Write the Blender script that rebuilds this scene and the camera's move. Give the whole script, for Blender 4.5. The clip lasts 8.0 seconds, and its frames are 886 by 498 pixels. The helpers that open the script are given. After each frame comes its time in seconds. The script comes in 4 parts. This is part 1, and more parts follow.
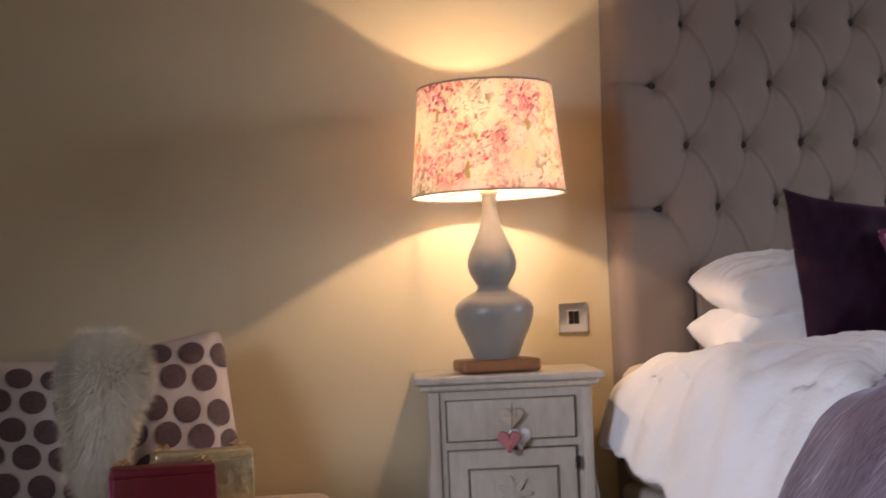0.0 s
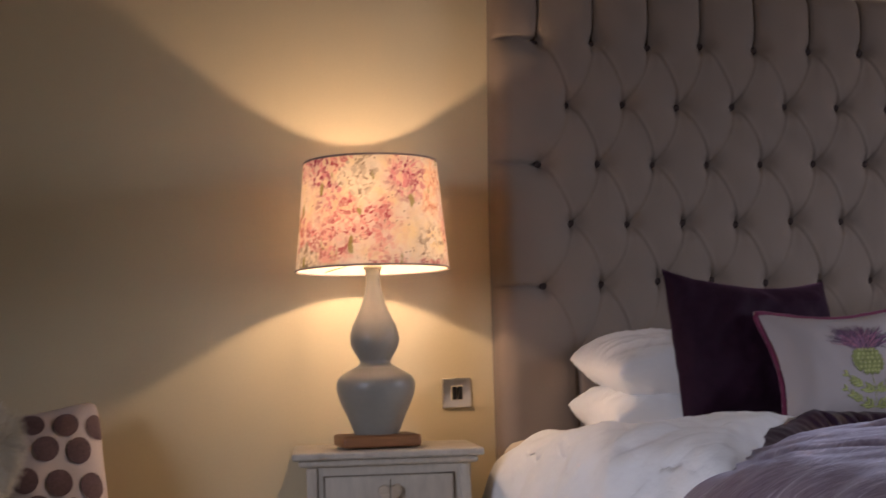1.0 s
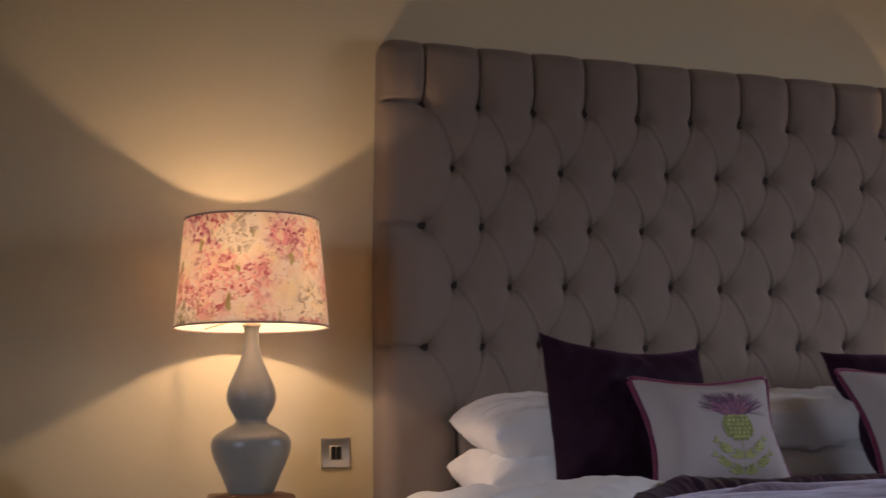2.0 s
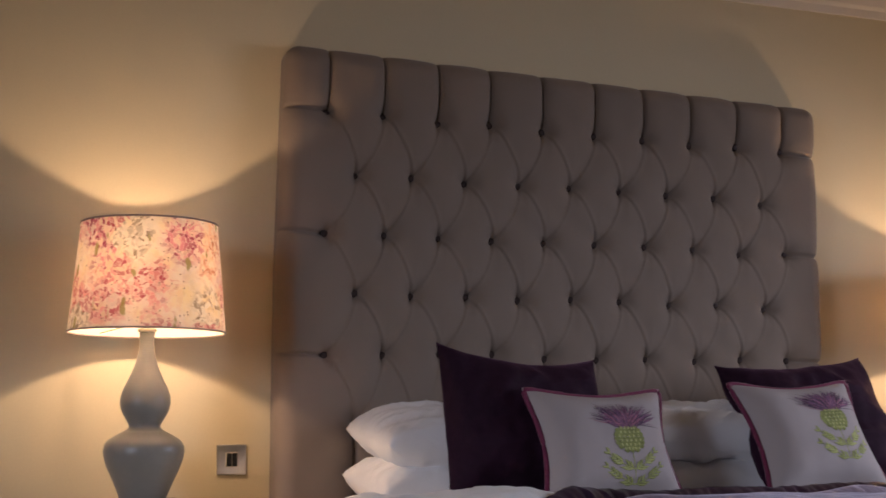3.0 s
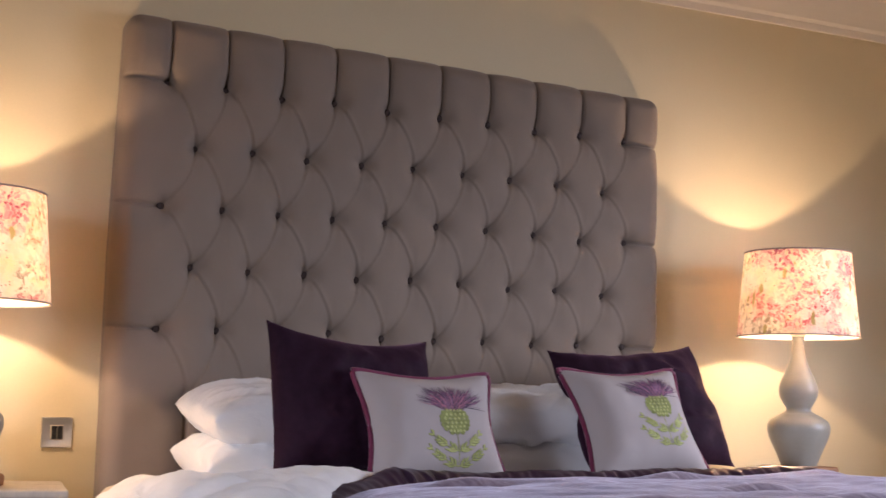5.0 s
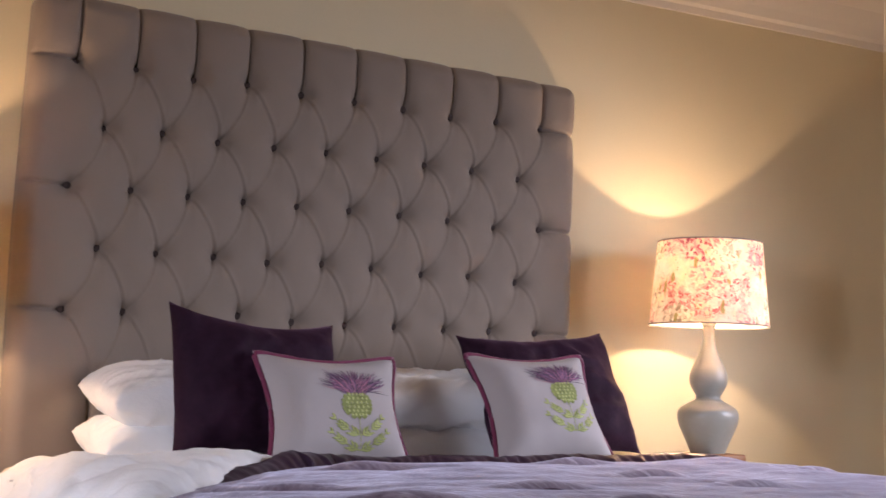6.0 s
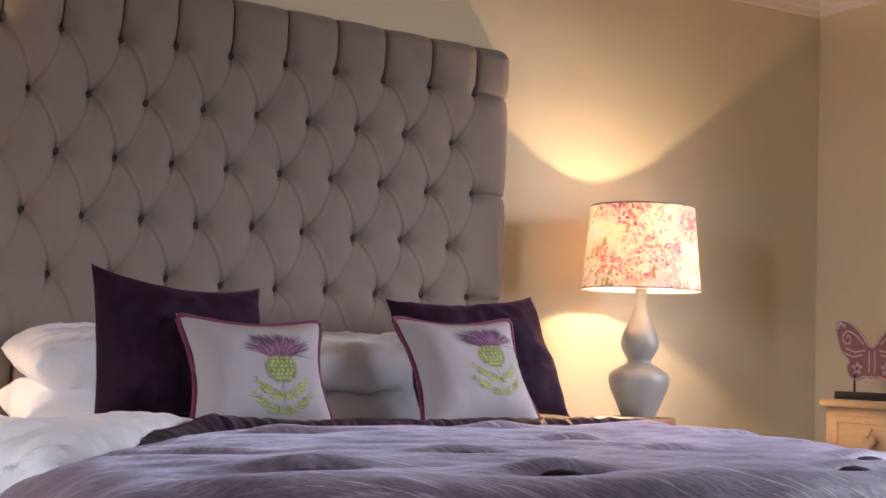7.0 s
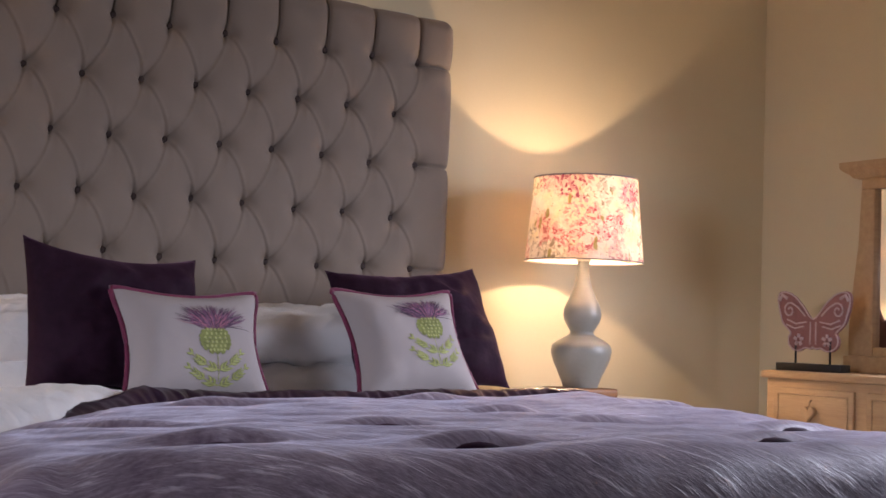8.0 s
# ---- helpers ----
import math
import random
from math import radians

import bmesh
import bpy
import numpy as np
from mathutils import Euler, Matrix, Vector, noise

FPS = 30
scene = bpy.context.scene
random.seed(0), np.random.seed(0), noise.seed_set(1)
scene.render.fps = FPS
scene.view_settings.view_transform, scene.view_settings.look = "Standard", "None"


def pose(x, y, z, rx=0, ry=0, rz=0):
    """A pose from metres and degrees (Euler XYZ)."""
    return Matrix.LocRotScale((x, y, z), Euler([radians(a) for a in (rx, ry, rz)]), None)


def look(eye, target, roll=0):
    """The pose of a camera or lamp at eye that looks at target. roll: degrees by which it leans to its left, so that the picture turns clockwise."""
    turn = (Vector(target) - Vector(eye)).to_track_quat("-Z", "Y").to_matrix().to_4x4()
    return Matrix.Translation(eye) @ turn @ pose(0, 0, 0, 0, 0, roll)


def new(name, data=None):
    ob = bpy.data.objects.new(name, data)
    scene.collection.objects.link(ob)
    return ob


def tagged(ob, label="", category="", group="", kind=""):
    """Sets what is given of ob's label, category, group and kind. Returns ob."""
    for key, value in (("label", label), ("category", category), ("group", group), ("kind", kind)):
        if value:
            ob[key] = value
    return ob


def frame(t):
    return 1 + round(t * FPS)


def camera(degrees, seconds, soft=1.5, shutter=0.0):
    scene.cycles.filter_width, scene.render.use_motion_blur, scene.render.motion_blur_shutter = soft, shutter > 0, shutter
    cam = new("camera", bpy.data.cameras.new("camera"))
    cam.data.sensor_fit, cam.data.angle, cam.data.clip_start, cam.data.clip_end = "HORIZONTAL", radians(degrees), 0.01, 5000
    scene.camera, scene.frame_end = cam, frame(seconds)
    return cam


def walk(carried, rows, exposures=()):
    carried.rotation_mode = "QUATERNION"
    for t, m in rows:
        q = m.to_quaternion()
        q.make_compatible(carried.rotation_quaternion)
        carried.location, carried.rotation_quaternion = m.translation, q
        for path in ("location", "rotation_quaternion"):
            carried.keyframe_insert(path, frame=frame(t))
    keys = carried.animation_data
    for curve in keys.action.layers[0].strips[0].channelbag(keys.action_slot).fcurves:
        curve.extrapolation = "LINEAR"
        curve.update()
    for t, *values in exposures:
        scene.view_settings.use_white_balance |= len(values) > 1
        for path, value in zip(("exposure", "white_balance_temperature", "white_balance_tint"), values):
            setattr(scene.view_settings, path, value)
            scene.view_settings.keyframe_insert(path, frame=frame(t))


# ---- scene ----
cam = camera(36.0, 8.0, shutter=0.5)

PATH = [
    (0, (-1.868, -3.38, 0.875), (-1.531, -1.41, 0.954), -2.5),
    (0.5, (-1.837, -3.391, 0.884), (-1.438, -1.435, 1.01), -2.1),
    (1, (-1.807, -3.4, 0.89), (-1.338, -1.463, 1.063), -1.7),
    (1.5, (-1.775, -3.415, 0.895), (-1.247, -1.498, 1.105), -1.2),
    (2, (-1.739, -3.43, 0.891), (-1.145, -1.537, 1.147), -0.8),
    (3.5, (-1.667, -3.469, 0.903), (-0.922, -1.631, 1.161), 0.3),
    (4, (-1.64, -3.476, 0.908), (-0.854, -1.655, 1.156), 0.7),
    (5.5, (-1.547, -3.526, 0.915), (-0.647, -1.754, 1.134), 1.6),
    (6, (-1.495, -3.549, 0.914), (-0.561, -1.793, 1.123), 1.9),
    (6.5, (-1.456, -3.569, 0.917), (-0.491, -1.827, 1.103), 2.0),
    (7, (-1.425, -3.577, 0.917), (-0.432, -1.848, 1.075), 2.0),
    (7.5, (-1.39, -3.591, 0.925), (-0.373, -1.874, 1.06), 2.1),
    (8, (-1.355, -3.612, 0.924), (-0.319, -1.905, 1.04), 2.0),
]
EXPOSURES = [(t, stops, 6500, 22) for t, stops in ((0, -0.4), (1, -0.92), (2, -1.25), (3.5, -0.7), (4, -0.45), (5.5, 0.0), (6.5, 0.06), (8, -0.22))]
walk(cam, [(t, look(eye, target, roll)) for t, eye, target, roll in PATH], EXPOSURES)


# ---- world, light, exposure ----
world = bpy.data.worlds.new("world")
scene.world = world
world.use_nodes = True
wn = world.node_tree
sky = wn.nodes.new("ShaderNodeTexSky")
sky.sky_type, sky.sun_disc = "NISHITA", False
sky.sun_elevation, sky.sun_rotation = radians(35), radians(200)
wn.links.new(sky.outputs[0], wn.nodes["Background"].inputs[0])
wn.nodes["Background"].inputs[1].default_value = 0.08
scene.view_settings.exposure = 0.0

WALL_Y, LEFT_X, RIGHT_X, BACK_Y, CEIL = 0.105, -4.2, 2.29, -5.2, 2.42


def area_lamp(name, eye, target, sx, sy, watts, colour, spread):
    d = bpy.data.lights.new(name, "AREA")
    d.shape, d.size, d.size_y, d.energy, d.color = "RECTANGLE", sx, sy, watts, colour
    d.spread = radians(spread)
    ob = new(name, d)
    ob.matrix_world = look(eye, target)
    return ob


DAY = (0.78, 0.86, 1.0)
area_lamp("daylight_left", (LEFT_X - 0.02, -3.2, 1.50), (-0.4, -0.6, 0.10), 0.9, 1.2, 15, DAY, 54)
area_lamp("daylight_right", (RIGHT_X + 0.02, -1.68, 1.42), (0.5, -0.85, 0.10), 0.85, 1.1, 37, DAY, 118)


# ---- materials ----
def material(name, build):
    m = bpy.data.materials.new(name)
    m.use_nodes = True
    nt = m.node_tree
    build(nt, nt.nodes, nt.links, nt.nodes["Principled BSDF"])
    return m


def coords(N, L, scale=(1, 1, 1), space="Object"):
    tc, mp = N.new("ShaderNodeTexCoord"), N.new("ShaderNodeMapping")
    mp.inputs["Scale"].default_value = scale
    L.new(tc.outputs[space], mp.inputs[0])
    return mp.outputs[0]


def noise_tex(N, L, vec, scale, detail=4, rough=0.55):
    n = N.new("ShaderNodeTexNoise")
    n.inputs["Scale"].default_value, n.inputs["Detail"].default_value, n.inputs["Roughness"].default_value = scale, detail, rough
    L.new(vec, n.inputs["Vector"])
    return n.outputs["Fac"]


def ramp(N, L, fac, stops):
    r = N.new("ShaderNodeValToRGB")
    e = r.color_ramp.elements
    while len(e) < len(stops):
        e.new(0.5)
    for k, (p, c) in zip(e, stops):
        k.position, k.color = p, (*c, 1)
    L.new(fac, r.inputs[0])
    return r.outputs[0]


def mix(N, L, fac, a, b, mode="MIX"):
    n = N.new("ShaderNodeMix")
    n.data_type, n.blend_type = "RGBA", mode
    for s, v in ((0, fac), (6, a), (7, b)):
        if isinstance(v, (int, float)):
            n.inputs[s].default_value = v
        elif isinstance(v, tuple):
            n.inputs[s].default_value = (*v, 1)
        else:
            L.new(v, n.inputs[s])
    return n.outputs[2]


def bump(N, L, bsdf, height, strength, dist=0.01):
    b = N.new("ShaderNodeBump")
    b.inputs["Strength"].default_value, b.inputs["Distance"].default_value = strength, dist
    L.new(height, b.inputs["Height"])
    L.new(b.outputs[0], bsdf.inputs["Normal"])
    return b


def shade_of(c, k):
    return tuple(min(1, v * k) for v in c)


def surface(name, colour, rough=0.6, big=1.5, fine=60, vary=0.12, relief=0.15, dist=0.003, sheen=0.0, metal=0.0, stretch=(1, 1, 1), sheen_tint=None, spec=0.4):
    def build(nt, N, L, B):
        v = coords(N, L, stretch)
        a, f = noise_tex(N, L, v, big), noise_tex(N, L, v, fine, 3)
        c = ramp(N, L, a, [(0.3, shade_of(colour, 1 - vary)), (0.7, shade_of(colour, 1 + vary))])
        c = mix(N, L, 0.35, c, ramp(N, L, f, [(0.3, shade_of(colour, 1 - 1.6 * vary)), (0.7, shade_of(colour, 1 + 1.6 * vary))]))
        L.new(c, B.inputs["Base Color"])
        B.inputs["Roughness"].default_value, B.inputs["Metallic"].default_value = rough, metal
        B.inputs["Specular IOR Level"].default_value = spec
        if sheen:
            B.inputs["Sheen Weight"].default_value, B.inputs["Sheen Roughness"].default_value = sheen, 0.35
            B.inputs["Sheen Tint"].default_value = (*(sheen_tint or (1, 1, 1)), 1)
        bump(N, L, B, f, relief, dist)
    return material(name, build)


def crushed_velvet(name, dark, light, sheen, tint):
    """Crushed pile whose silvery sheen is painted as paler streaks across the cloth."""
    def build(nt, N, L, B):
        v = coords(N, L, (1, 1, 1), "UV")

        def streaks(scale, size, detail, distortion):
            n = N.new("ShaderNodeTexNoise")
            n.inputs["Scale"].default_value, n.inputs["Detail"].default_value, n.inputs["Distortion"].default_value = size, detail, distortion
            n.inputs["Roughness"].default_value = 0.66
            mp = N.new("ShaderNodeMapping")
            mp.vector_type = "TEXTURE"
            mp.inputs["Scale"].default_value, mp.inputs["Rotation"].default_value = scale, (0, 0, radians(38))
            L.new(v, mp.inputs[0])
            L.new(mp.outputs[0], n.inputs["Vector"])
            return n.outputs["Fac"]
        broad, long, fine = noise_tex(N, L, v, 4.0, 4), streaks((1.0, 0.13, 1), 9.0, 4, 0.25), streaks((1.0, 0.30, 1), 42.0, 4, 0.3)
        sheen_wisp = ramp(N, L, long, [(0.52, (0, 0, 0)), (0.58, (0.2,) * 3), (0.65, (0.85,) * 3)])
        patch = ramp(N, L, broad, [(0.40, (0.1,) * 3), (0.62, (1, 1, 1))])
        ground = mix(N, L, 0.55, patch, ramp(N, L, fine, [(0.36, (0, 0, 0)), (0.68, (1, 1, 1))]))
        a = mix(N, L, mix(N, L, 1.0, sheen_wisp, patch, "MULTIPLY"), mix(N, L, 0.42, (0, 0, 0), ground), (1.0, 1.0, 1.0))
        # highlights on the lying pile go into the base colour as well as the sheen
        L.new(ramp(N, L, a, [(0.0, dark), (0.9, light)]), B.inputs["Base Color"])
        L.new(ramp(N, L, a, [(0.1, (0.55,) * 3), (0.8, (0.38,) * 3)]), B.inputs["Roughness"])
        B.inputs["Specular IOR Level"].default_value = 0.5
        L.new(ramp(N, L, a, [(0.0, (0.45 * sheen,) * 3), (0.7, (sheen,) * 3)]), B.inputs["Sheen Weight"])
        B.inputs["Sheen Roughness"].default_value, B.inputs["Sheen Tint"].default_value = 0.40, (*tint, 1)
        bump(N, L, B, a, 0.32, 0.006)
    return material(name, build)


def crumpled_cotton(name, colour):
    """Washed cotton with soft pressed-in creases."""
    def build(nt, N, L, B):
        v = coords(N, L)
        weave = noise_tex(N, L, v, 350, 3)
        L.new(ramp(N, L, noise_tex(N, L, v, 4), [(0.3, shade_of(colour, 0.97)), (0.7, shade_of(colour, 1.03))]), B.inputs["Base Color"])
        B.inputs["Roughness"].default_value = 0.8
        B.inputs["Sheen Weight"].default_value = 0.15
        crease = noise_tex(N, L, coords(N, L, (1.0, 1.4, 2.2)), 9, 4, 0.5)
        bump(N, L, B, mix(N, L, 0.05, crease, weave), 0.5, 0.016)
    return material(name, build)


def long_fur(name, colour):
    """Strands that differ in tone from one to the next."""
    def build(nt, N, L, B):
        geo = N.new("ShaderNodeNewGeometry")
        strand = ramp(N, L, geo.outputs["Random Per Island"], [(0.0, shade_of(colour, 0.9)), (0.5, colour), (1.0, (0.95, 0.91, 0.82))])
        clump = ramp(N, L, noise_tex(N, L, coords(N, L, (1, 1, 0.35)), 26, 3), [(0.35, (0.84, 0.81, 0.75)), (0.62, (1, 1, 1))])
        L.new(mix(N, L, 1.0, strand, clump, "MULTIPLY"), B.inputs["Base Color"])
        B.inputs["Roughness"].default_value = 0.8
        B.inputs["Sheen Weight"].default_value = 0.3
    return material(name, build)


def wood(name, a, b, stretch=(1, 12, 12), rough=0.5):
    def build(nt, N, L, B):
        v = coords(N, L, stretch)
        n, f = noise_tex(N, L, v, 3.5, 6, 0.6), noise_tex(N, L, v, 30, 4)
        c = mix(N, L, 0.35, ramp(N, L, n, [(0.3, a), (0.7, b)]), ramp(N, L, f, [(0.35, a), (0.65, b)]))
        L.new(c, B.inputs["Base Color"])
        B.inputs["Roughness"].default_value = rough
        bump(N, L, B, f, 0.12, 0.002)
    return material(name, build)


def painted(name, paint, under):
    """Chalky paint, rubbed through in places and streaked by the brush."""
    def build(nt, N, L, B):
        v, s = coords(N, L), coords(N, L, (14, 14, 4))
        worn = ramp(N, L, noise_tex(N, L, v, 9, 8, 0.7), [(0.62, (0, 0, 0)), (0.74, (0.8, 0.8, 0.8))])
        streak = noise_tex(N, L, s, 4, 3)
        c = ramp(N, L, streak, [(0.3, shade_of(paint, 0.88)), (0.7, shade_of(paint, 1.08))])
        L.new(mix(N, L, worn, c, under), B.inputs["Base Color"])
        B.inputs["Roughness"].default_value = 0.62
        bump(N, L, B, streak, 0.2, 0.002)
    return material(name, build)


def floral(name):
    """Hydrangea heads, loose petals and leaves printed on a cream lampshade that lets light through."""
    def build(nt, N, L, B):
        v = coords(N, L)
        warp = N.new("ShaderNodeTexNoise")
        warp.inputs["Scale"].default_value, warp.inputs["Detail"].default_value = 30, 5
        L.new(v, warp.inputs["Vector"])

        def warped(amount, vec):
            off = N.new("ShaderNodeVectorMath")
            off.operation = "MULTIPLY_ADD"
            L.new(warp.outputs["Color"], off.inputs[0])
            off.inputs[1].default_value = (amount,) * 3
            L.new(vec, off.inputs[2])
            return off.outputs[0]

        def cells(scale, vec, feature="F1"):
            n = N.new("ShaderNodeTexVoronoi")
            n.feature = feature
            n.inputs["Scale"].default_value = scale
            L.new(vec, n.inputs["Vector"])
            return n

        def channel(colour, k):
            sep = N.new("ShaderNodeSeparateColor")
            L.new(colour, sep.inputs[0])
            return sep.outputs[k]
        cream = mix(N, L, ramp(N, L, noise_tex(N, L, v, 13, 3), [(0.42, (0, 0, 0)), (0.66, (1, 1, 1))]), (0.90, 0.84, 0.76), (0.90, 0.78, 0.50))
        # flower heads, each of its own hue, made of many petals
        big = cells(9.5, warped(0.05, v))
        kind = channel(big.outputs["Color"], 0)
        deep = ramp(N, L, kind, [(0.0, (0.46, 0.10, 0.13)), (0.30, (0.52, 0.17, 0.16)), (0.48, (0.34, 0.28, 0.20)), (0.62, (0.58, 0.26, 0.16)), (0.80, (0.34, 0.06, 0.12))])
        pale = ramp(N, L, kind, [(0.0, (0.80, 0.42, 0.40)), (0.30, (0.84, 0.54, 0.46)), (0.48, (0.86, 0.82, 0.72)), (0.62, (0.86, 0.62, 0.44)), (0.80, (0.70, 0.32, 0.36))])
        for stop in (deep, pale):
            stop.node.color_ramp.interpolation = "CONSTANT"
        petal = cells(95, warped(0.045, v))
        tone = ramp(N, L, channel(petal.outputs["Color"], 1), [(0.25, (0, 0, 0)), (0.75, (1, 1, 1))])
        head = ramp(N, L, big.outputs["Distance"], [(0.44, (1, 1, 1)), (0.66, (0.15, 0.15, 0.15))])
        loose = ramp(N, L, channel(petal.outputs["Color"], 2), [(0.30, (0.25, 0.25, 0.25)), (0.55, (1, 1, 1))])
        c = mix(N, L, mix(N, L, 1.0, head, loose, "MULTIPLY"), cream, mix(N, L, tone, deep, pale))
        edge = cells(95, warped(0.045, v), "DISTANCE_TO_EDGE")
        vein = ramp(N, L, edge.outputs["Distance"], [(0.02, (0.55, 0.55, 0.55)), (0.09, (0, 0, 0))])
        c = mix(N, L, vein, c, (0.92, 0.82, 0.70))
        # small brown stamens and slanting olive leaves
        dots = cells(105, v)
        stamen = mix(N, L, 1.0, ramp(N, L, dots.outputs["Distance"], [(0.16, (1, 1, 1)), (0.26, (0, 0, 0))]), ramp(N, L, channel(dots.outputs["Color"], 0), [(0.70, (0, 0, 0)), (0.74, (0.8, 0.8, 0.8))]), "MULTIPLY")
        c = mix(N, L, stamen, c, (0.22, 0.13, 0.09))
        tc, mp = N.new("ShaderNodeTexCoord"), N.new("ShaderNodeMapping")
        mp.inputs["Rotation"].default_value, mp.inputs["Scale"].default_value = (radians(24), radians(24), 0), (1.0, 1.0, 0.36)
        L.new(tc.outputs["Object"], mp.inputs[0])
        leaf = cells(40, warped(0.02, mp.outputs[0]))
        blade = mix(N, L, 1.0, ramp(N, L, leaf.outputs["Distance"], [(0.24, (1, 1, 1)), (0.34, (0, 0, 0))]), ramp(N, L, channel(leaf.outputs["Color"], 0), [(0.68, (0, 0, 0)), (0.70, (0.85, 0.85, 0.85))]), "MULTIPLY")
        c = mix(N, L, blade, c, (0.30, 0.27, 0.06))
        tr = N.new("ShaderNodeBsdfTranslucent")
        L.new(c, tr.inputs[0])
        L.new(c, B.inputs["Base Color"])
        B.inputs["Roughness"].default_value = 0.8
        weave = noise_tex(N, L, v, 420, 2)
        bump(N, L, B, weave, 0.15, 0.001)
        ms = N.new("ShaderNodeMixShader")
        ms.inputs[0].default_value = 0.36
        L.new(B.outputs[0], ms.inputs[1])
        L.new(tr.outputs[0], ms.inputs[2])
        L.new(ms.outputs[0], N["Material Output"].inputs[0])
    return material(name, build)


def lining(nt, N, L, B):
    B.inputs["Base Color"].default_value = (0.88, 0.82, 0.72, 1)
    B.inputs["Roughness"].default_value = 0.7
    tr, ms = N.new("ShaderNodeBsdfTranslucent"), N.new("ShaderNodeMixShader")
    tr.inputs[0].default_value = (0.88, 0.80, 0.68, 1)
    ms.inputs[0].default_value = 0.38
    L.new(B.outputs[0], ms.inputs[1])
    L.new(tr.outputs[0], ms.inputs[2])
    L.new(ms.outputs[0], N["Material Output"].inputs[0])


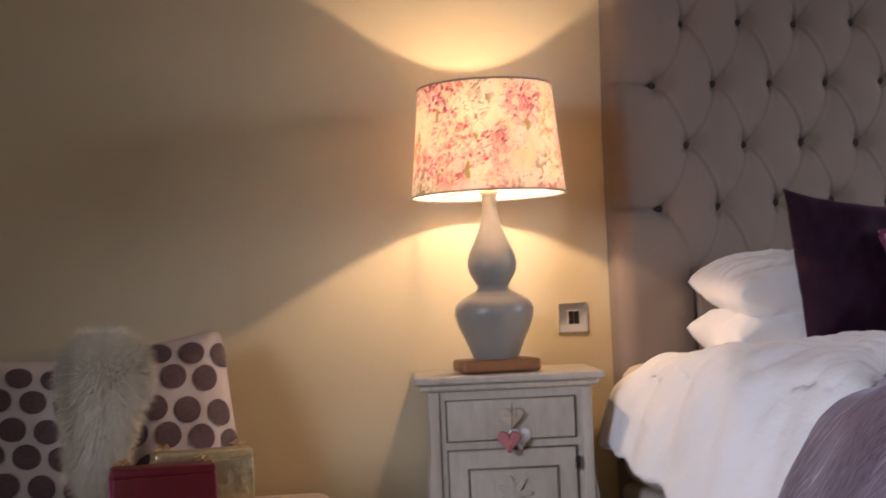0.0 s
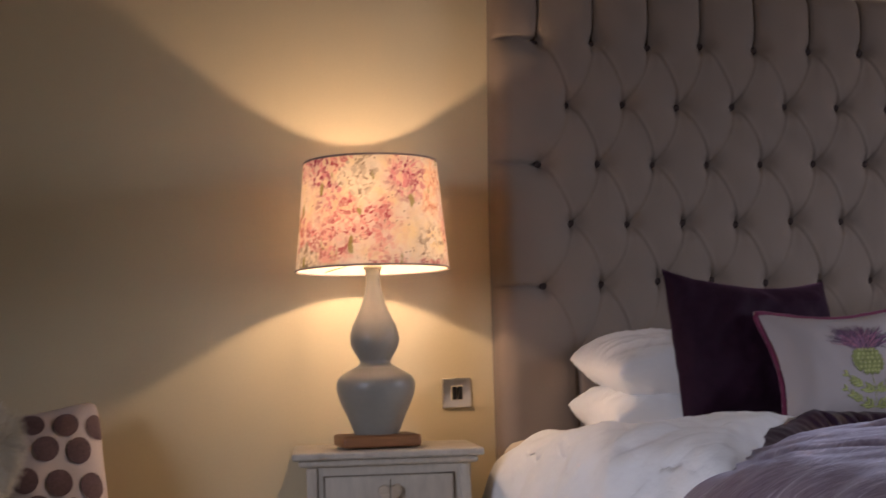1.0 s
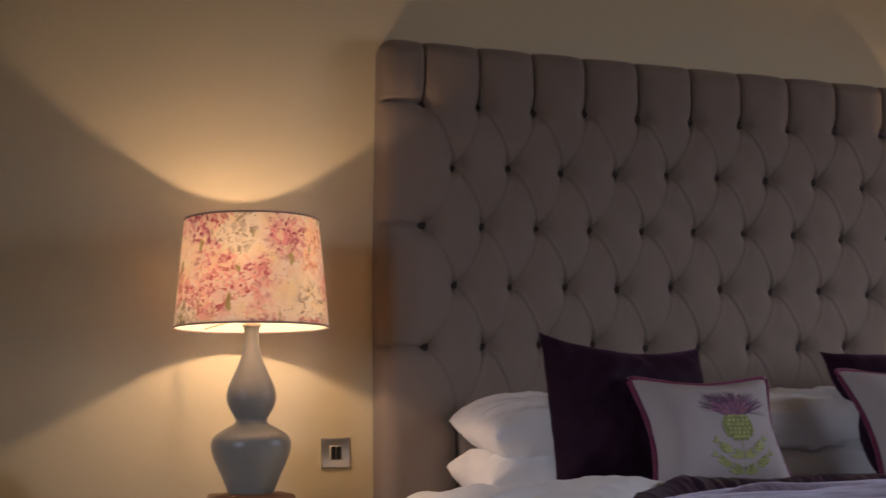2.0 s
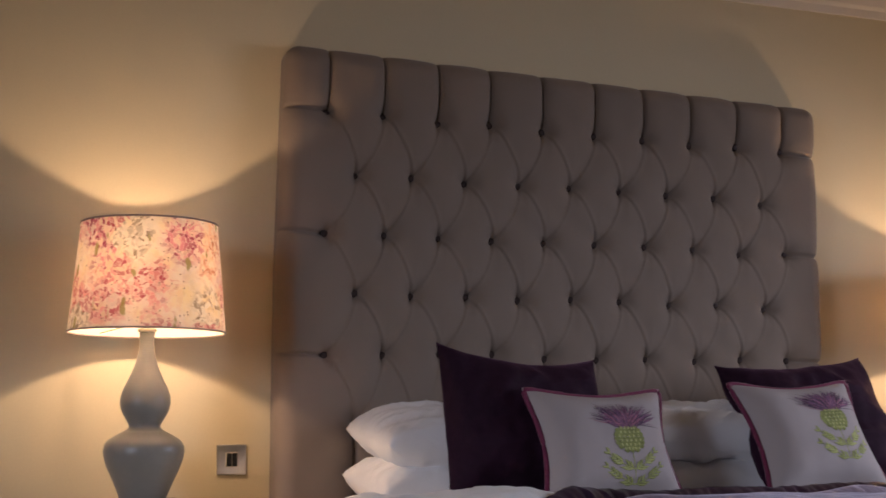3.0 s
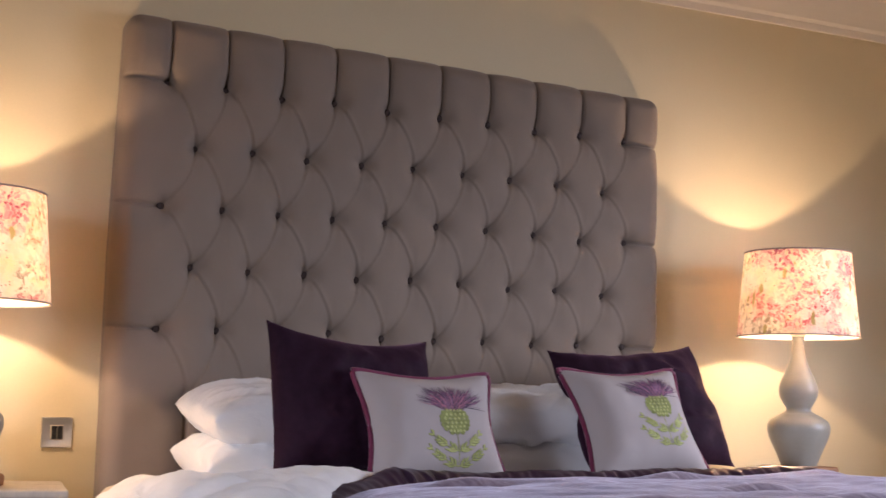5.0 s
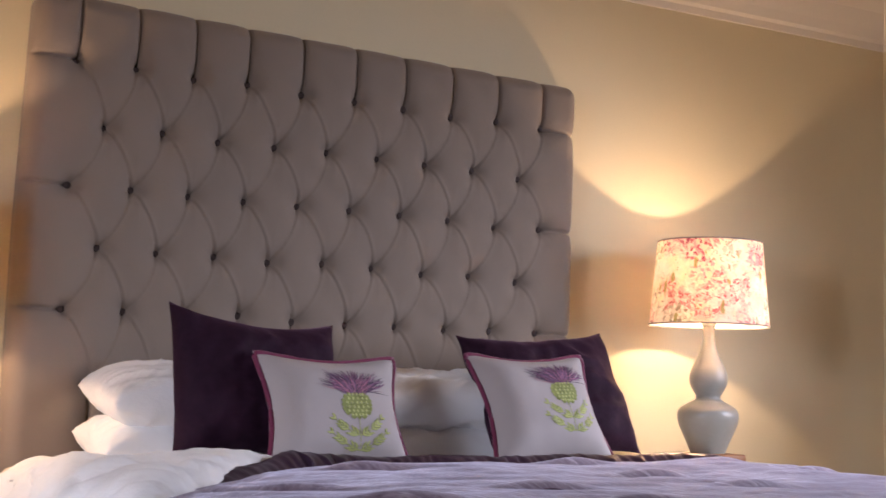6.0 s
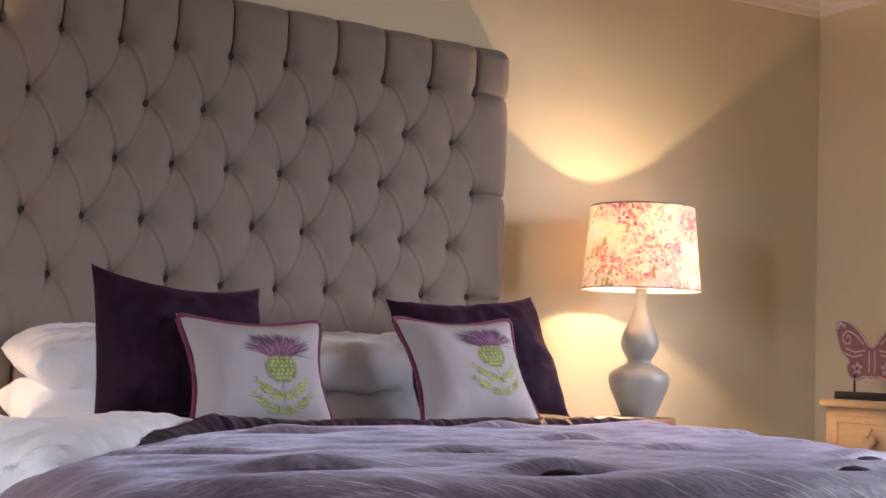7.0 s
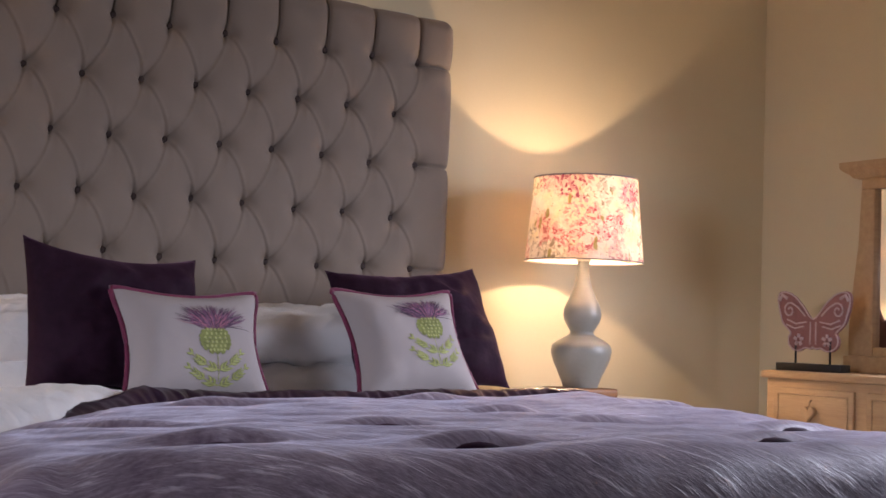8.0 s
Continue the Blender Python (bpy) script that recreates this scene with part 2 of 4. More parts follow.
M = {
    "lining": material("shade_lining", lining),
    "wall": surface("wall_paint", (0.69, 0.592, 0.395), 0.75, 0.8, 180, 0.03, 0.12, 0.001),
    "ceiling": surface("ceiling_paint", (0.72, 0.66, 0.57), 0.8, 1.0, 120, 0.02, 0.1, 0.001),
    "carpet": surface("carpet", (0.36, 0.30, 0.23), 0.95, 2, 240, 0.15, 0.6, 0.006, sheen=0.3),
    "taupe": surface("taupe_fabric", (0.222, 0.174, 0.138), 0.85, 2.5, 420, 0.05, 0.25, 0.0015, sheen=0.25, sheen_tint=(0.9, 0.85, 0.8)),
    # much darker than the taupe: the pits' shade is put into the button colour
    "button": surface("button_fabric_pit_shade", (0.055, 0.036, 0.032), 0.8, 5, 300, 0.08, 0.2, 0.001),
    "linen": crumpled_cotton("white_cotton", (0.80, 0.80, 0.80)),
    "sheet": surface("cream_sheet", (0.62, 0.52, 0.40), 0.8, 4, 350, 0.04, 0.12, 0.001),
    "divan": surface("divan_fabric", (0.45, 0.40, 0.35), 0.85, 4, 300, 0.05, 0.2, 0.001),
    "plum": surface("plum_velvet", (0.022, 0.007, 0.017), 0.75, 5, 60, 0.25, 0.35, 0.004, sheen=0.15, sheen_tint=(0.55, 0.25, 0.42), spec=0.12),
    "satin": surface("plum_satin", (0.030, 0.014, 0.030), 0.30, 7, 50, 0.3, 0.3, 0.004, spec=0.4),
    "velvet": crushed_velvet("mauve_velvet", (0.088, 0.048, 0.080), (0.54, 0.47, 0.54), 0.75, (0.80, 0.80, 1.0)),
    "canvas": surface("natural_linen", (0.37, 0.33, 0.322), 0.85, 3, 500, 0.04, 0.3, 0.001),
    "piping": surface("berry_piping", (0.15, 0.018, 0.055), 0.7, 8, 200, 0.15, 0.2, 0.001, sheen=0.3),
    "bloom": surface("embroidery_purple", (0.19, 0.09, 0.16), 0.75, 40, 200, 0.55, 0.2, 0.001),
    "bloom_dark": surface("embroidery_dark_purple", (0.06, 0.034, 0.065), 0.75, 40, 200, 0.4, 0.2, 0.001),
    "bloom_pink": surface("embroidery_pink", (0.36, 0.13, 0.19), 0.75, 40, 200, 0.4, 0.2, 0.001),
    "leaf": surface("embroidery_green", (0.22, 0.245, 0.075), 0.75, 45, 200, 0.35, 0.2, 0.001),
    "leaf_pale": surface("embroidery_pale_green", (0.42, 0.45, 0.17), 0.75, 45, 200, 0.25, 0.2, 0.001),
    "ceramic": surface("grey_ceramic", (0.28, 0.27, 0.238), 0.32, 5, 80, 0.04, 0.04, 0.001, spec=0.5),
    "oakbase": wood("warm_wood", (0.20, 0.085, 0.035), (0.34, 0.15, 0.06)),
    "shade": floral("floral_shade"),
    "trim": surface("shade_trim", (0.30, 0.24, 0.22), 0.7, 10, 100, 0.1),
    "brass": surface("brass", (0.75, 0.55, 0.28), 0.3, 10, 100, 0.05, 0.05, 0.001, metal=1.0),
    "cream_plastic": surface("cream_holder", (0.78, 0.72, 0.60), 0.5, 10, 100, 0.03),
    "white_wood": painted("distressed_paint", (0.50, 0.45, 0.375), (0.30, 0.22, 0.14)),
    # brown for the cords, and for strips that paint in the grooves' shade
    "groove": surface("groove_shade_and_cord", (0.22, 0.18, 0.14), 0.8, 20, 80, 0.2),
    "oak": wood("pale_oak", (0.42, 0.26, 0.13), (0.58, 0.39, 0.21), (12, 1, 12)),
    "chrome": surface("chrome", (0.80, 0.79, 0.77), 0.34, 3, 60, 0.03, 0.03, 0.001, metal=1.0),
    "black": surface("black_plastic", (0.015, 0.014, 0.014), 0.35, 5, 50, 0.1, 0.05, 0.001),
    "fur": long_fur("white_fur", (0.92, 0.83, 0.66)),
    "spot": surface("flocked_spot", (0.105, 0.062, 0.062), 0.85, 18, 150, 0.3, 0.4, 0.002, sheen=0.5, sheen_tint=(0.8, 0.7, 0.75)),
    "spotcloth": surface("oyster_cloth", (0.52, 0.44, 0.40), 0.8, 4, 300, 0.05, 0.2, 0.001),
    "red": surface("red_leather", (0.12, 0.006, 0.010), 0.42, 8, 90, 0.2, 0.3, 0.002, spec=0.5),
    "magenta": surface("magenta_velvet", (0.26, 0.006, 0.075), 0.7, 8, 90, 0.2, 0.3, 0.002, sheen=0.4, sheen_tint=(1, 0.3, 0.6)),
    "gold": surface("gold_leather", (0.62, 0.50, 0.28), 0.36, 10, 45, 0.25, 0.8, 0.006, metal=0.75),
    "mirror": surface("mirror_silver", (0.86, 0.86, 0.84), 0.02, 1, 5, 0.0, 0.0, 0.0001, metal=1.0),
    "bfly": painted("red_brown_carving", (0.27, 0.115, 0.105), (0.16, 0.07, 0.06)),
    "bfly_line": painted("whitewash_line", (0.56, 0.42, 0.41), (0.36, 0.20, 0.19)),
    "pinkcloth": surface("pink_cloth", (0.52, 0.20, 0.20), 0.85, 20, 200, 0.2),
    "lightwood": wood("pale_heart_wood", (0.45, 0.36, 0.26), (0.62, 0.52, 0.40)),
    "window_paint": surface("window_paint", (0.80, 0.79, 0.76), 0.4, 2, 80, 0.02),
}


# ---- builders ----
def part(name, bm, mat, parent=None, label="", smooth=True):
    me = bpy.data.meshes.new(name)
    if isinstance(bm, tuple):
        me.from_pydata(bm[0], [], bm[1])
    else:
        bm.to_mesh(me)
        bm.free()
    me.materials.append(M[mat])
    for p in me.polygons:
        p.use_smooth = smooth
    ob = new(name, me)
    if parent:
        ob.parent = parent
    if label:
        ob["label"] = label
    return ob


def thing(name, m, label, category, group="", kind=""):
    ob = new(name)
    ob.matrix_world = m
    return tagged(ob, label, category, group, kind)


def box(lo, hi, bevel=0.0, seg=2, bm=None):
    bm = bm or bmesh.new()
    c = [(a + b) / 2 for a, b in zip(lo, hi)]
    s = [max(b - a, 1e-4) for a, b in zip(lo, hi)]
    r = bmesh.ops.create_cube(bm, size=1, matrix=Matrix.LocRotScale(c, None, s))
    if bevel:
        es = {e for v in r["verts"] for e in v.link_edges}
        bmesh.ops.bevel(bm, geom=list(es), offset=bevel, segments=seg, affect="EDGES", profile=0.5)
    return bm


def lathe(profile, seg=48, bm=None, closed=True):
    bm = bm or bmesh.new()
    rings = []
    for r, z in profile:
        rings.append([bm.verts.new((r * math.cos(2 * math.pi * i / seg), r * math.sin(2 * math.pi * i / seg), z)) for i in range(seg)])
    for a, b in zip(rings, rings[1:]):
        for i in range(seg):
            j = (i + 1) % seg
            bm.faces.new((a[i], a[j], b[j], b[i]))
    if closed:
        bm.faces.new(rings[0][::-1])
        bm.faces.new(rings[-1])
    return bm


def smooth_profile(points, n=8):
    """Catmull-Rom through the profile points."""
    out = []
    for i in range(len(points) - 1):
        p = [points[max(0, min(len(points) - 1, i + k))] for k in (-1, 0, 1, 2)]
        for j in range(n):
            t = j / n
            out.append(tuple(0.5 * (2 * p[1][d] + (p[2][d] - p[0][d]) * t + (2 * p[0][d] - 5 * p[1][d] + 4 * p[2][d] - p[3][d]) * t * t + (3 * p[1][d] - p[0][d] - 3 * p[2][d] + p[3][d]) * t ** 3) for d in (0, 1)))
    return out + [points[-1]]


def tube(path, r, seg=8, bm=None, closed=False, taper=None):
    bm = bm or bmesh.new()
    pts = [Vector(p) for p in path]
    n, rings = len(pts), []
    for i, p in enumerate(pts):
        a = pts[(i - 1) % n] if closed or i else p
        b = pts[(i + 1) % n] if closed or i < n - 1 else p
        d = (b - a).normalized()
        u = d.cross(Vector((0, 0, 1)))
        u = u.normalized() if u.length > 1e-3 else Vector((1, 0, 0))
        w = d.cross(u)
        k = r * (taper(i / (n - 1)) if taper else 1)
        rings.append([bm.verts.new(p + k * (math.cos(2 * math.pi * j / seg) * u + math.sin(2 * math.pi * j / seg) * w)) for j in range(seg)])
    for i in range(n if closed else n - 1):
        a, b = rings[i], rings[(i + 1) % n]
        for j in range(seg):
            bm.faces.new((a[j], a[(j + 1) % seg], b[(j + 1) % seg], b[j]))
    if not closed:
        bm.faces.new(rings[0][::-1])
        bm.faces.new(rings[-1])
    return bm


def grid_mesh(nx, ny, f):
    vs = [f(i / (nx - 1), j / (ny - 1)) for j in range(ny) for i in range(nx)]
    fs = [(j * nx + i, j * nx + i + 1, (j + 1) * nx + i + 1, (j + 1) * nx + i) for j in range(ny - 1) for i in range(nx - 1)]
    return vs, fs


def prism(outline, depth, bm=None, bevel=0.0):
    """A flat outline in x, z given thickness along y."""
    bm = bm or bmesh.new()
    a = [bm.verts.new((x, 0, z)) for x, z in outline]
    b = [bm.verts.new((x, depth, z)) for x, z in outline]
    f1, f2 = bm.faces.new(a), bm.faces.new(b[::-1])
    n = len(a)
    for i in range(n):
        bm.faces.new((a[(i + 1) % n], a[i], b[i], b[(i + 1) % n]))
    bmesh.ops.recalc_face_normals(bm, faces=bm.faces)
    if bevel:
        bmesh.ops.bevel(bm, geom=list(f1.edges) + list(f2.edges), offset=bevel, segments=2, affect="EDGES", profile=0.5)
    return bm


# ---- the room ----
def room():
    T = 0.2
    floor = part("floor", box((LEFT_X - T, BACK_Y - T, -0.1), (RIGHT_X + T, WALL_Y + T, 0.0)), "carpet", smooth=False)
    tagged(floor, "beige wool carpet over the whole floor", "floor", kind="structure")
    ceil = part("ceiling", box((LEFT_X - T, BACK_Y - T, CEIL), (RIGHT_X + T, WALL_Y + T, CEIL + 0.1)), "ceiling", smooth=False)
    tagged(ceil, "plain off-white painted ceiling", "ceiling", kind="structure")
    w = part("wall_north", box((LEFT_X - T, WALL_Y, 0), (RIGHT_X + T, WALL_Y + T, CEIL)), "wall", smooth=False)
    tagged(w, "cream painted wall behind the bed", "wall", kind="structure")
    w = part("wall_south", box((LEFT_X - T, BACK_Y - T, 0), (RIGHT_X + T, BACK_Y, CEIL)), "wall", smooth=False)
    tagged(w, "cream painted wall opposite the bed", "wall", kind="structure")

    def side_wall(name, x0, x1, yc, half):
        bm = bmesh.new()
        lo, hi = 0.88, 2.05
        for a, b in (((x0, BACK_Y, 0), (x1, yc - half, CEIL)), ((x0, yc + half, 0), (x1, WALL_Y, CEIL)),
                     ((x0, yc - half, 0), (x1, yc + half, lo)), ((x0, yc - half, hi), (x1, yc + half, CEIL))):
            box(a, b, bm=bm)
        ob = part(name, bm, "wall", smooth=False)
        tagged(ob, "cream painted side wall with a window", "wall", kind="structure")
        return lo, hi

    for name, win, x0, x1, yc, half in (("wall_west", "window_1", LEFT_X - T, LEFT_X, -3.2, 0.47), ("wall_east", "window_2", RIGHT_X, RIGHT_X + T, -1.68, 0.45)):
        lo, hi = side_wall(name, x0, x1, yc, half)
        inner = x1 if x0 < 0 else x0
        out = -1 if x0 < 0 else 1
        wd = thing(win, pose(inner, yc, lo), "white painted window with clear glass", "window", kind="structure")
        h = hi - lo
        bm = bmesh.new()
        for a, b in (((0, -half, 0), (0, -half + 0.06, h)), ((0, half - 0.06, 0), (0, half, h)), ((0, -half + 0.06, 0), (0, half - 0.06, 0.06)), ((0, -half + 0.06, h - 0.06), (0, half - 0.06, h)), ((0, -0.02, 0.06), (0, 0.02, h - 0.06))):
            xs = sorted((out * 0.10, out * 0.15))
            box((xs[0], a[1], a[2]), (xs[1], b[1], b[2]), 0.004, bm=bm)
        part("window_frame", bm, "window_paint", wd)
        xs = sorted((out * 0.10, -out * 0.05))
        part("window_sill", box((xs[0], -half, -0.03), (xs[1], half, 0.0), 0.006), "window_paint", wd)

    # moulded cornice along the walls
    prof = [(0, 0), (0.012, 0), (0.018, 0.022), (0.034, 0.03), (0.05, 0.06), (0.085, 0.115), (0.12, 0.14), (0.13, 0.15), (0.13, 0.185), (0, 0.185)]
    for name, axis in (("cornice_north", "y"), ("cornice_east", "x")):
        bm = bmesh.new()
        rings = []
        for s in (0, 1):
            ring = []
            for d, z in prof:
                if axis == "y":
                    x = LEFT_X if s == 0 else RIGHT_X - d
                    ring.append(bm.verts.new((x, WALL_Y - d, 2.235 + z)))
                else:
                    y = BACK_Y if s == 0 else WALL_Y - d
                    ring.append(bm.verts.new((RIGHT_X - d, y, 2.235 + z)))
            rings.append(ring)
        for i in range(len(prof) - 1):
            bm.faces.new((rings[0][i], rings[0][i + 1], rings[1][i + 1], rings[1][i]))
        ob = part(name, bm, "ceiling", smooth=False)
        tagged(ob, "off-white moulded plaster cornice under the ceiling", "cornice", kind="structure")
    for name, lo, hi in (("baseboard_north", (LEFT_X, WALL_Y - 0.018, 0), (RIGHT_X, WALL_Y, 0.14)), ("baseboard_east", (RIGHT_X - 0.018, BACK_Y, 0), (RIGHT_X, WALL_Y - 0.018, 0.14))):
        ob = part(name, box(lo, hi, 0.005), "window_paint")
        tagged(ob, "white painted skirting board", "baseboard", kind="structure")


room()


# ---- the bed ----
PITCH, ROWS = 0.1612, (1.749, 1.585, 1.424, 1.262, 1.100, 0.915)
HB_L, HB_R, HB_TOP, HB_LOW, HB_MID = -0.832, 0.876, 1.917, 0.28, 0.022


def button_places():
    rng = random.Random(3)
    rows = []
    for r, z in enumerate(ROWS):
        hs = range(0, 19, 2) if r % 2 == 0 else range(1, 18, 2)
        rows.append([(HB_MID + (h - 9) * PITCH / 2 + rng.uniform(-0.004, 0.004), z + rng.uniform(-0.005, 0.005)) for h in hs])
    return rows


def headboard(bed):
    rows = button_places()
    segs = []
    for r in range(len(rows) - 1):
        for x, z in rows[r]:
            for x2, z2 in rows[r + 1]:
                if abs(x - x2) < 0.75 * PITCH:
                    segs.append((x, z, x2, z2, 0.0))
    for x, z in rows[0]:
        segs.append((x, z, x, HB_TOP + 0.02, 1.0))
    for x, z in rows[-1]:
        segs.append((x, z, x, HB_LOW, 1.0))
    for r in (0, 2, 4):
        segs.append((rows[r][0][0], rows[r][0][1], HB_L - 0.02, rows[r][0][1] + 0.004, 1.0))
        segs.append((rows[r][-1][0], rows[r][-1][1], HB_R + 0.02, rows[r][-1][1] - 0.004, 1.0))
    nx, nz = 470, 440
    X, Z = np.meshgrid(np.linspace(HB_L, HB_R, nx), np.linspace(HB_LOW, HB_TOP, nz))
    # round the upper corners
    rc = 0.042
    for sx, cx in ((-1, HB_L + rc), (1, HB_R - rc)):
        m = (sx * (X - cx) > 0) & (Z > HB_TOP - rc)
        dx, dz = X - cx, Z - (HB_TOP - rc)
        k = np.maximum(np.abs(dx), np.abs(dz)) / np.maximum(np.hypot(dx, dz), 1e-6)
        X, Z = np.where(m, cx + dx * k, X), np.where(m, HB_TOP - rc + dz * k, Z)
    # distance to the outline, for the rolled edge
    e = np.minimum(np.minimum(X - HB_L, HB_R - X), HB_TOP - Z)
    for sx, cx in ((-1, HB_L + rc), (1, HB_R - rc)):
        m = (sx * (X - cx) > 0) & (Z > HB_TOP - rc)
        e = np.where(m, rc - np.hypot(X - cx, Z - (HB_TOP - rc)), e)
    e = np.clip(e, 0, None)
    roll_w = 0.05
    t = np.clip(1 - e / roll_w, 0, 1)
    edge = 0.05 * (1 - np.sqrt(np.clip(1 - t ** 2, 0, 1)))
    pts = np.array([p for row in rows for p in row])
    near = np.full(X.shape, 9.0)
    for bx, bz in pts:
        near = np.minimum(near, np.hypot(X - bx, Z - bz))
    dimple = 0.026 * np.exp(-near / 0.011) + 0.013 * np.exp(-(near / 0.036) ** 2)
    crease, lip = np.zeros(X.shape), np.zeros(X.shape)
    rng = random.Random(12)
    for x1, z1, x2, z2, pleat in segs:
        ux, uz = x2 - x1, z2 - z1
        ln = math.hypot(ux, uz)
        s = np.clip(((X - x1) * ux + (Z - z1) * uz) / ln ** 2, 0, 1)
        # the folds leave their buttons steeply and all belly to one side
        bow = (0.0 if pleat else rng.uniform(0.010, 0.015)) * np.sin(np.pi * s)
        dx, dz = X - (x1 + s * ux) - bow, Z - (z1 + s * uz) - bow * 0.15
        d = np.hypot(dx, dz)
        if pleat:
            depth, fine = 0.024, 0.0042
        else:
            main = x2 < x1
            mid = (2 * s - 1) ** 2
            depth, fine = (0.0095 if main else 0.0070) + 0.009 * mid, 0.0030
            depth = depth * (1 if main else 0.55 + 0.45 * s ** 2) * rng.uniform(0.8, 1.15)
        crease = np.maximum(crease, depth * (0.50 * np.exp(-(d / fine) ** 2) + 0.50 * np.exp(-(d / 0.024) ** 1.4)))
        if not pleat:
            # one side of each fold lies over the other
            lip = np.maximum(lip, 0.0028 * np.exp(-np.abs(d - 0.006) / 0.007) * (dx > 0))
    # soft unevenness of the stuffing
    puff = 0.0022 * np.sin(X * 31 + 1.3 * np.sin(Z * 17)) * np.sin(Z * 27 + 0.9 * np.sin(X * 13))
    Y = 0.012 + edge + dimple + crease - lip + puff
    # the padding is a little out of true: the top falls off to one side, the near side leans in
    high = np.clip((Z - 1.3) / (HB_TOP - 1.3), 0, 1)
    Z = Z - 0.025 * X * high ** 2
    X = X + 0.016 * high * np.clip(-X / 0.832, 0, 1) ** 3
    vs = np.stack([X, Y, Z], -1).reshape(-1, 3).tolist()
    fs = [(j * nx + i, j * nx + i + 1, (j + 1) * nx + i + 1, (j + 1) * nx + i) for j in range(nz - 1) for i in range(nx - 1)]
    # sides run back to the wall
    rim = [j * nx for j in range(nz)] + [(nz - 1) * nx + i for i in range(1, nx)] + [j * nx + nx - 1 for j in range(nz - 2, -1, -1)]
    base = len(vs)
    vs += [(vs[k][0], WALL_Y - 0.004, vs[k][2]) for k in rim]
    fs += [(rim[k], rim[k + 1], base + k + 1, base + k) for k in range(len(rim) - 1)]
    hb = part("headboard", (vs, fs), "taupe", bed, "tall taupe headboard, deep buttoned in diamonds")
    bm = bmesh.new()
    bmesh.ops.create_uvsphere(bm, u_segments=10, v_segments=6, radius=0.0115)
    bmesh.ops.scale(bm, vec=(1, 0.55, 1), verts=bm.verts)
    first = None
    for bx, bz in pts:
        if first is None:
            ob = first = part("button", bm, "button", hb, "small covered button, coloured dark for the shade of its pit")
        else:
            ob = new("button", first.data)
            ob.parent = hb
        ob.location = (bx, 0.048, bz)


BED_TOP, FOOT = 0.722, -1.86


def drape(s, y, lift, hang_r=0.075, half=0.80):
    """A cloth over the bed: s runs across it along the cloth, y along the bed."""
    def fold(d):
        if d <= 0:
            return 0.0, 0.0
        a = d / hang_r
        if a < 1.12:
            return hang_r * math.sin(a), hang_r * (1 - math.cos(a))
        r = d - hang_r * 1.12
        return hang_r * 0.90 + 0.435 * r * math.exp(-1.2 * r), hang_r * 0.564 + 0.90 * r
    ox, dx = fold(abs(s) - half)
    oy, dy = fold(FOOT - y)
    x = (min(abs(s), half) + ox) * (1 if s > 0 else -1)
    yy = y if y > FOOT else FOOT - oy
    k = math.hypot(dx, dy) if dx and dy else dx + dy
    crown = 0.012 * max(0.0, 1 - (s / half) ** 2) - 0.028 * max(0.0, min(1.0, (y + 0.72) / 0.3))
    return Vector((x, yy, BED_TOP + lift + crown - k))


def bed():
    b = thing("bed", pose(0, 0, 0), "double bed with tall buttoned taupe headboard and white bedding", "bed")
    headboard(b)
    part("divan_base", box((-0.86, -1.88, 0.06), (0.86, -0.01, 0.40), 0.02), "divan", b, "upholstered divan base")
    part("mattress", box((-0.86, -1.88, 0.40), (0.86, -0.01, 0.70), 0.05, 3), "sheet", b, "mattress in a cream sheet")
    for x in (-0.7, 0.7):
        for y in (-1.75, -0.15):
            part("leg", lathe([(0.02, 0), (0.03, 0.065)], 12), "oakbase", b) .location = (x, y, 0)


def duvet():
    def f(u, v):
        s = (1.01 + 0.13 * min(1.0, v / 0.35)) * (2 * u - 1)
        y = -0.13 - 1.80 * v
        p = drape(s, y, 0.0)
        w = abs(s) > 0.86
        n = noise.noise((s * 3.1, y * 2.4, 1)) * 0.016 + noise.noise((s * 8 + y * 5, y * 7, 4)) * 0.009 + (0.25 - abs(noise.noise((s * 9 + y * 4, y * 8 - s * 3, 6)))) * 0.020 + noise.noise((s * 22 + y * 9, y * 17 - s * 8, 6)) * 0.005 + (0.3 - abs(noise.noise((s * 5 - y * 3, y * 3, 14)))) * 0.016
        n += (0.22 - abs(noise.noise((s * 3 + y * 7, y * 4 - s * 6, 21)))) * 0.022 + (0.2 - abs(noise.noise((s * 11 + y * 13, y * 9 - s * 12, 31)))) * 0.008
        p.z += n
        p.x += (noise.noise((s * 2, y * 5.5, 7)) * 0.035 if w else 0) * (1 if s > 0 else -1)
        under = max(0.0, min(1.0, (hem_y(s) + 0.045 - y) / 0.06))
        p.z -= 0.065 * under + 0.030 * max(0.0, min(1.0, (s + 0.45) / 0.3)) * max(0.0, min(1.0, (hem_y(s) + 0.30 - y) / 0.12))
        if abs(s) > 0.8:
            p.x *= 1 - 0.03 * under
        if v < 0.04:
            p.z -= (0.04 - v) * 0.6
        return p
    d = thing("duvet", pose(0, 0, 0), "white cotton duvet hanging over the side of the bed", "duvet")
    ob = part("cover", grid_mesh(220, 190, f), "linen", d)
    for u in (0.0, 1.0):
        part("hem", tube([f(u, i / 60) + Vector((0, 0, 0.004)) for i in range(3, 58)], 0.006, 6), "linen", d, "stitched edge")
    m = ob.modifiers.new("thick", "SOLIDIFY")
    m.thickness, m.offset = 0.035, -1


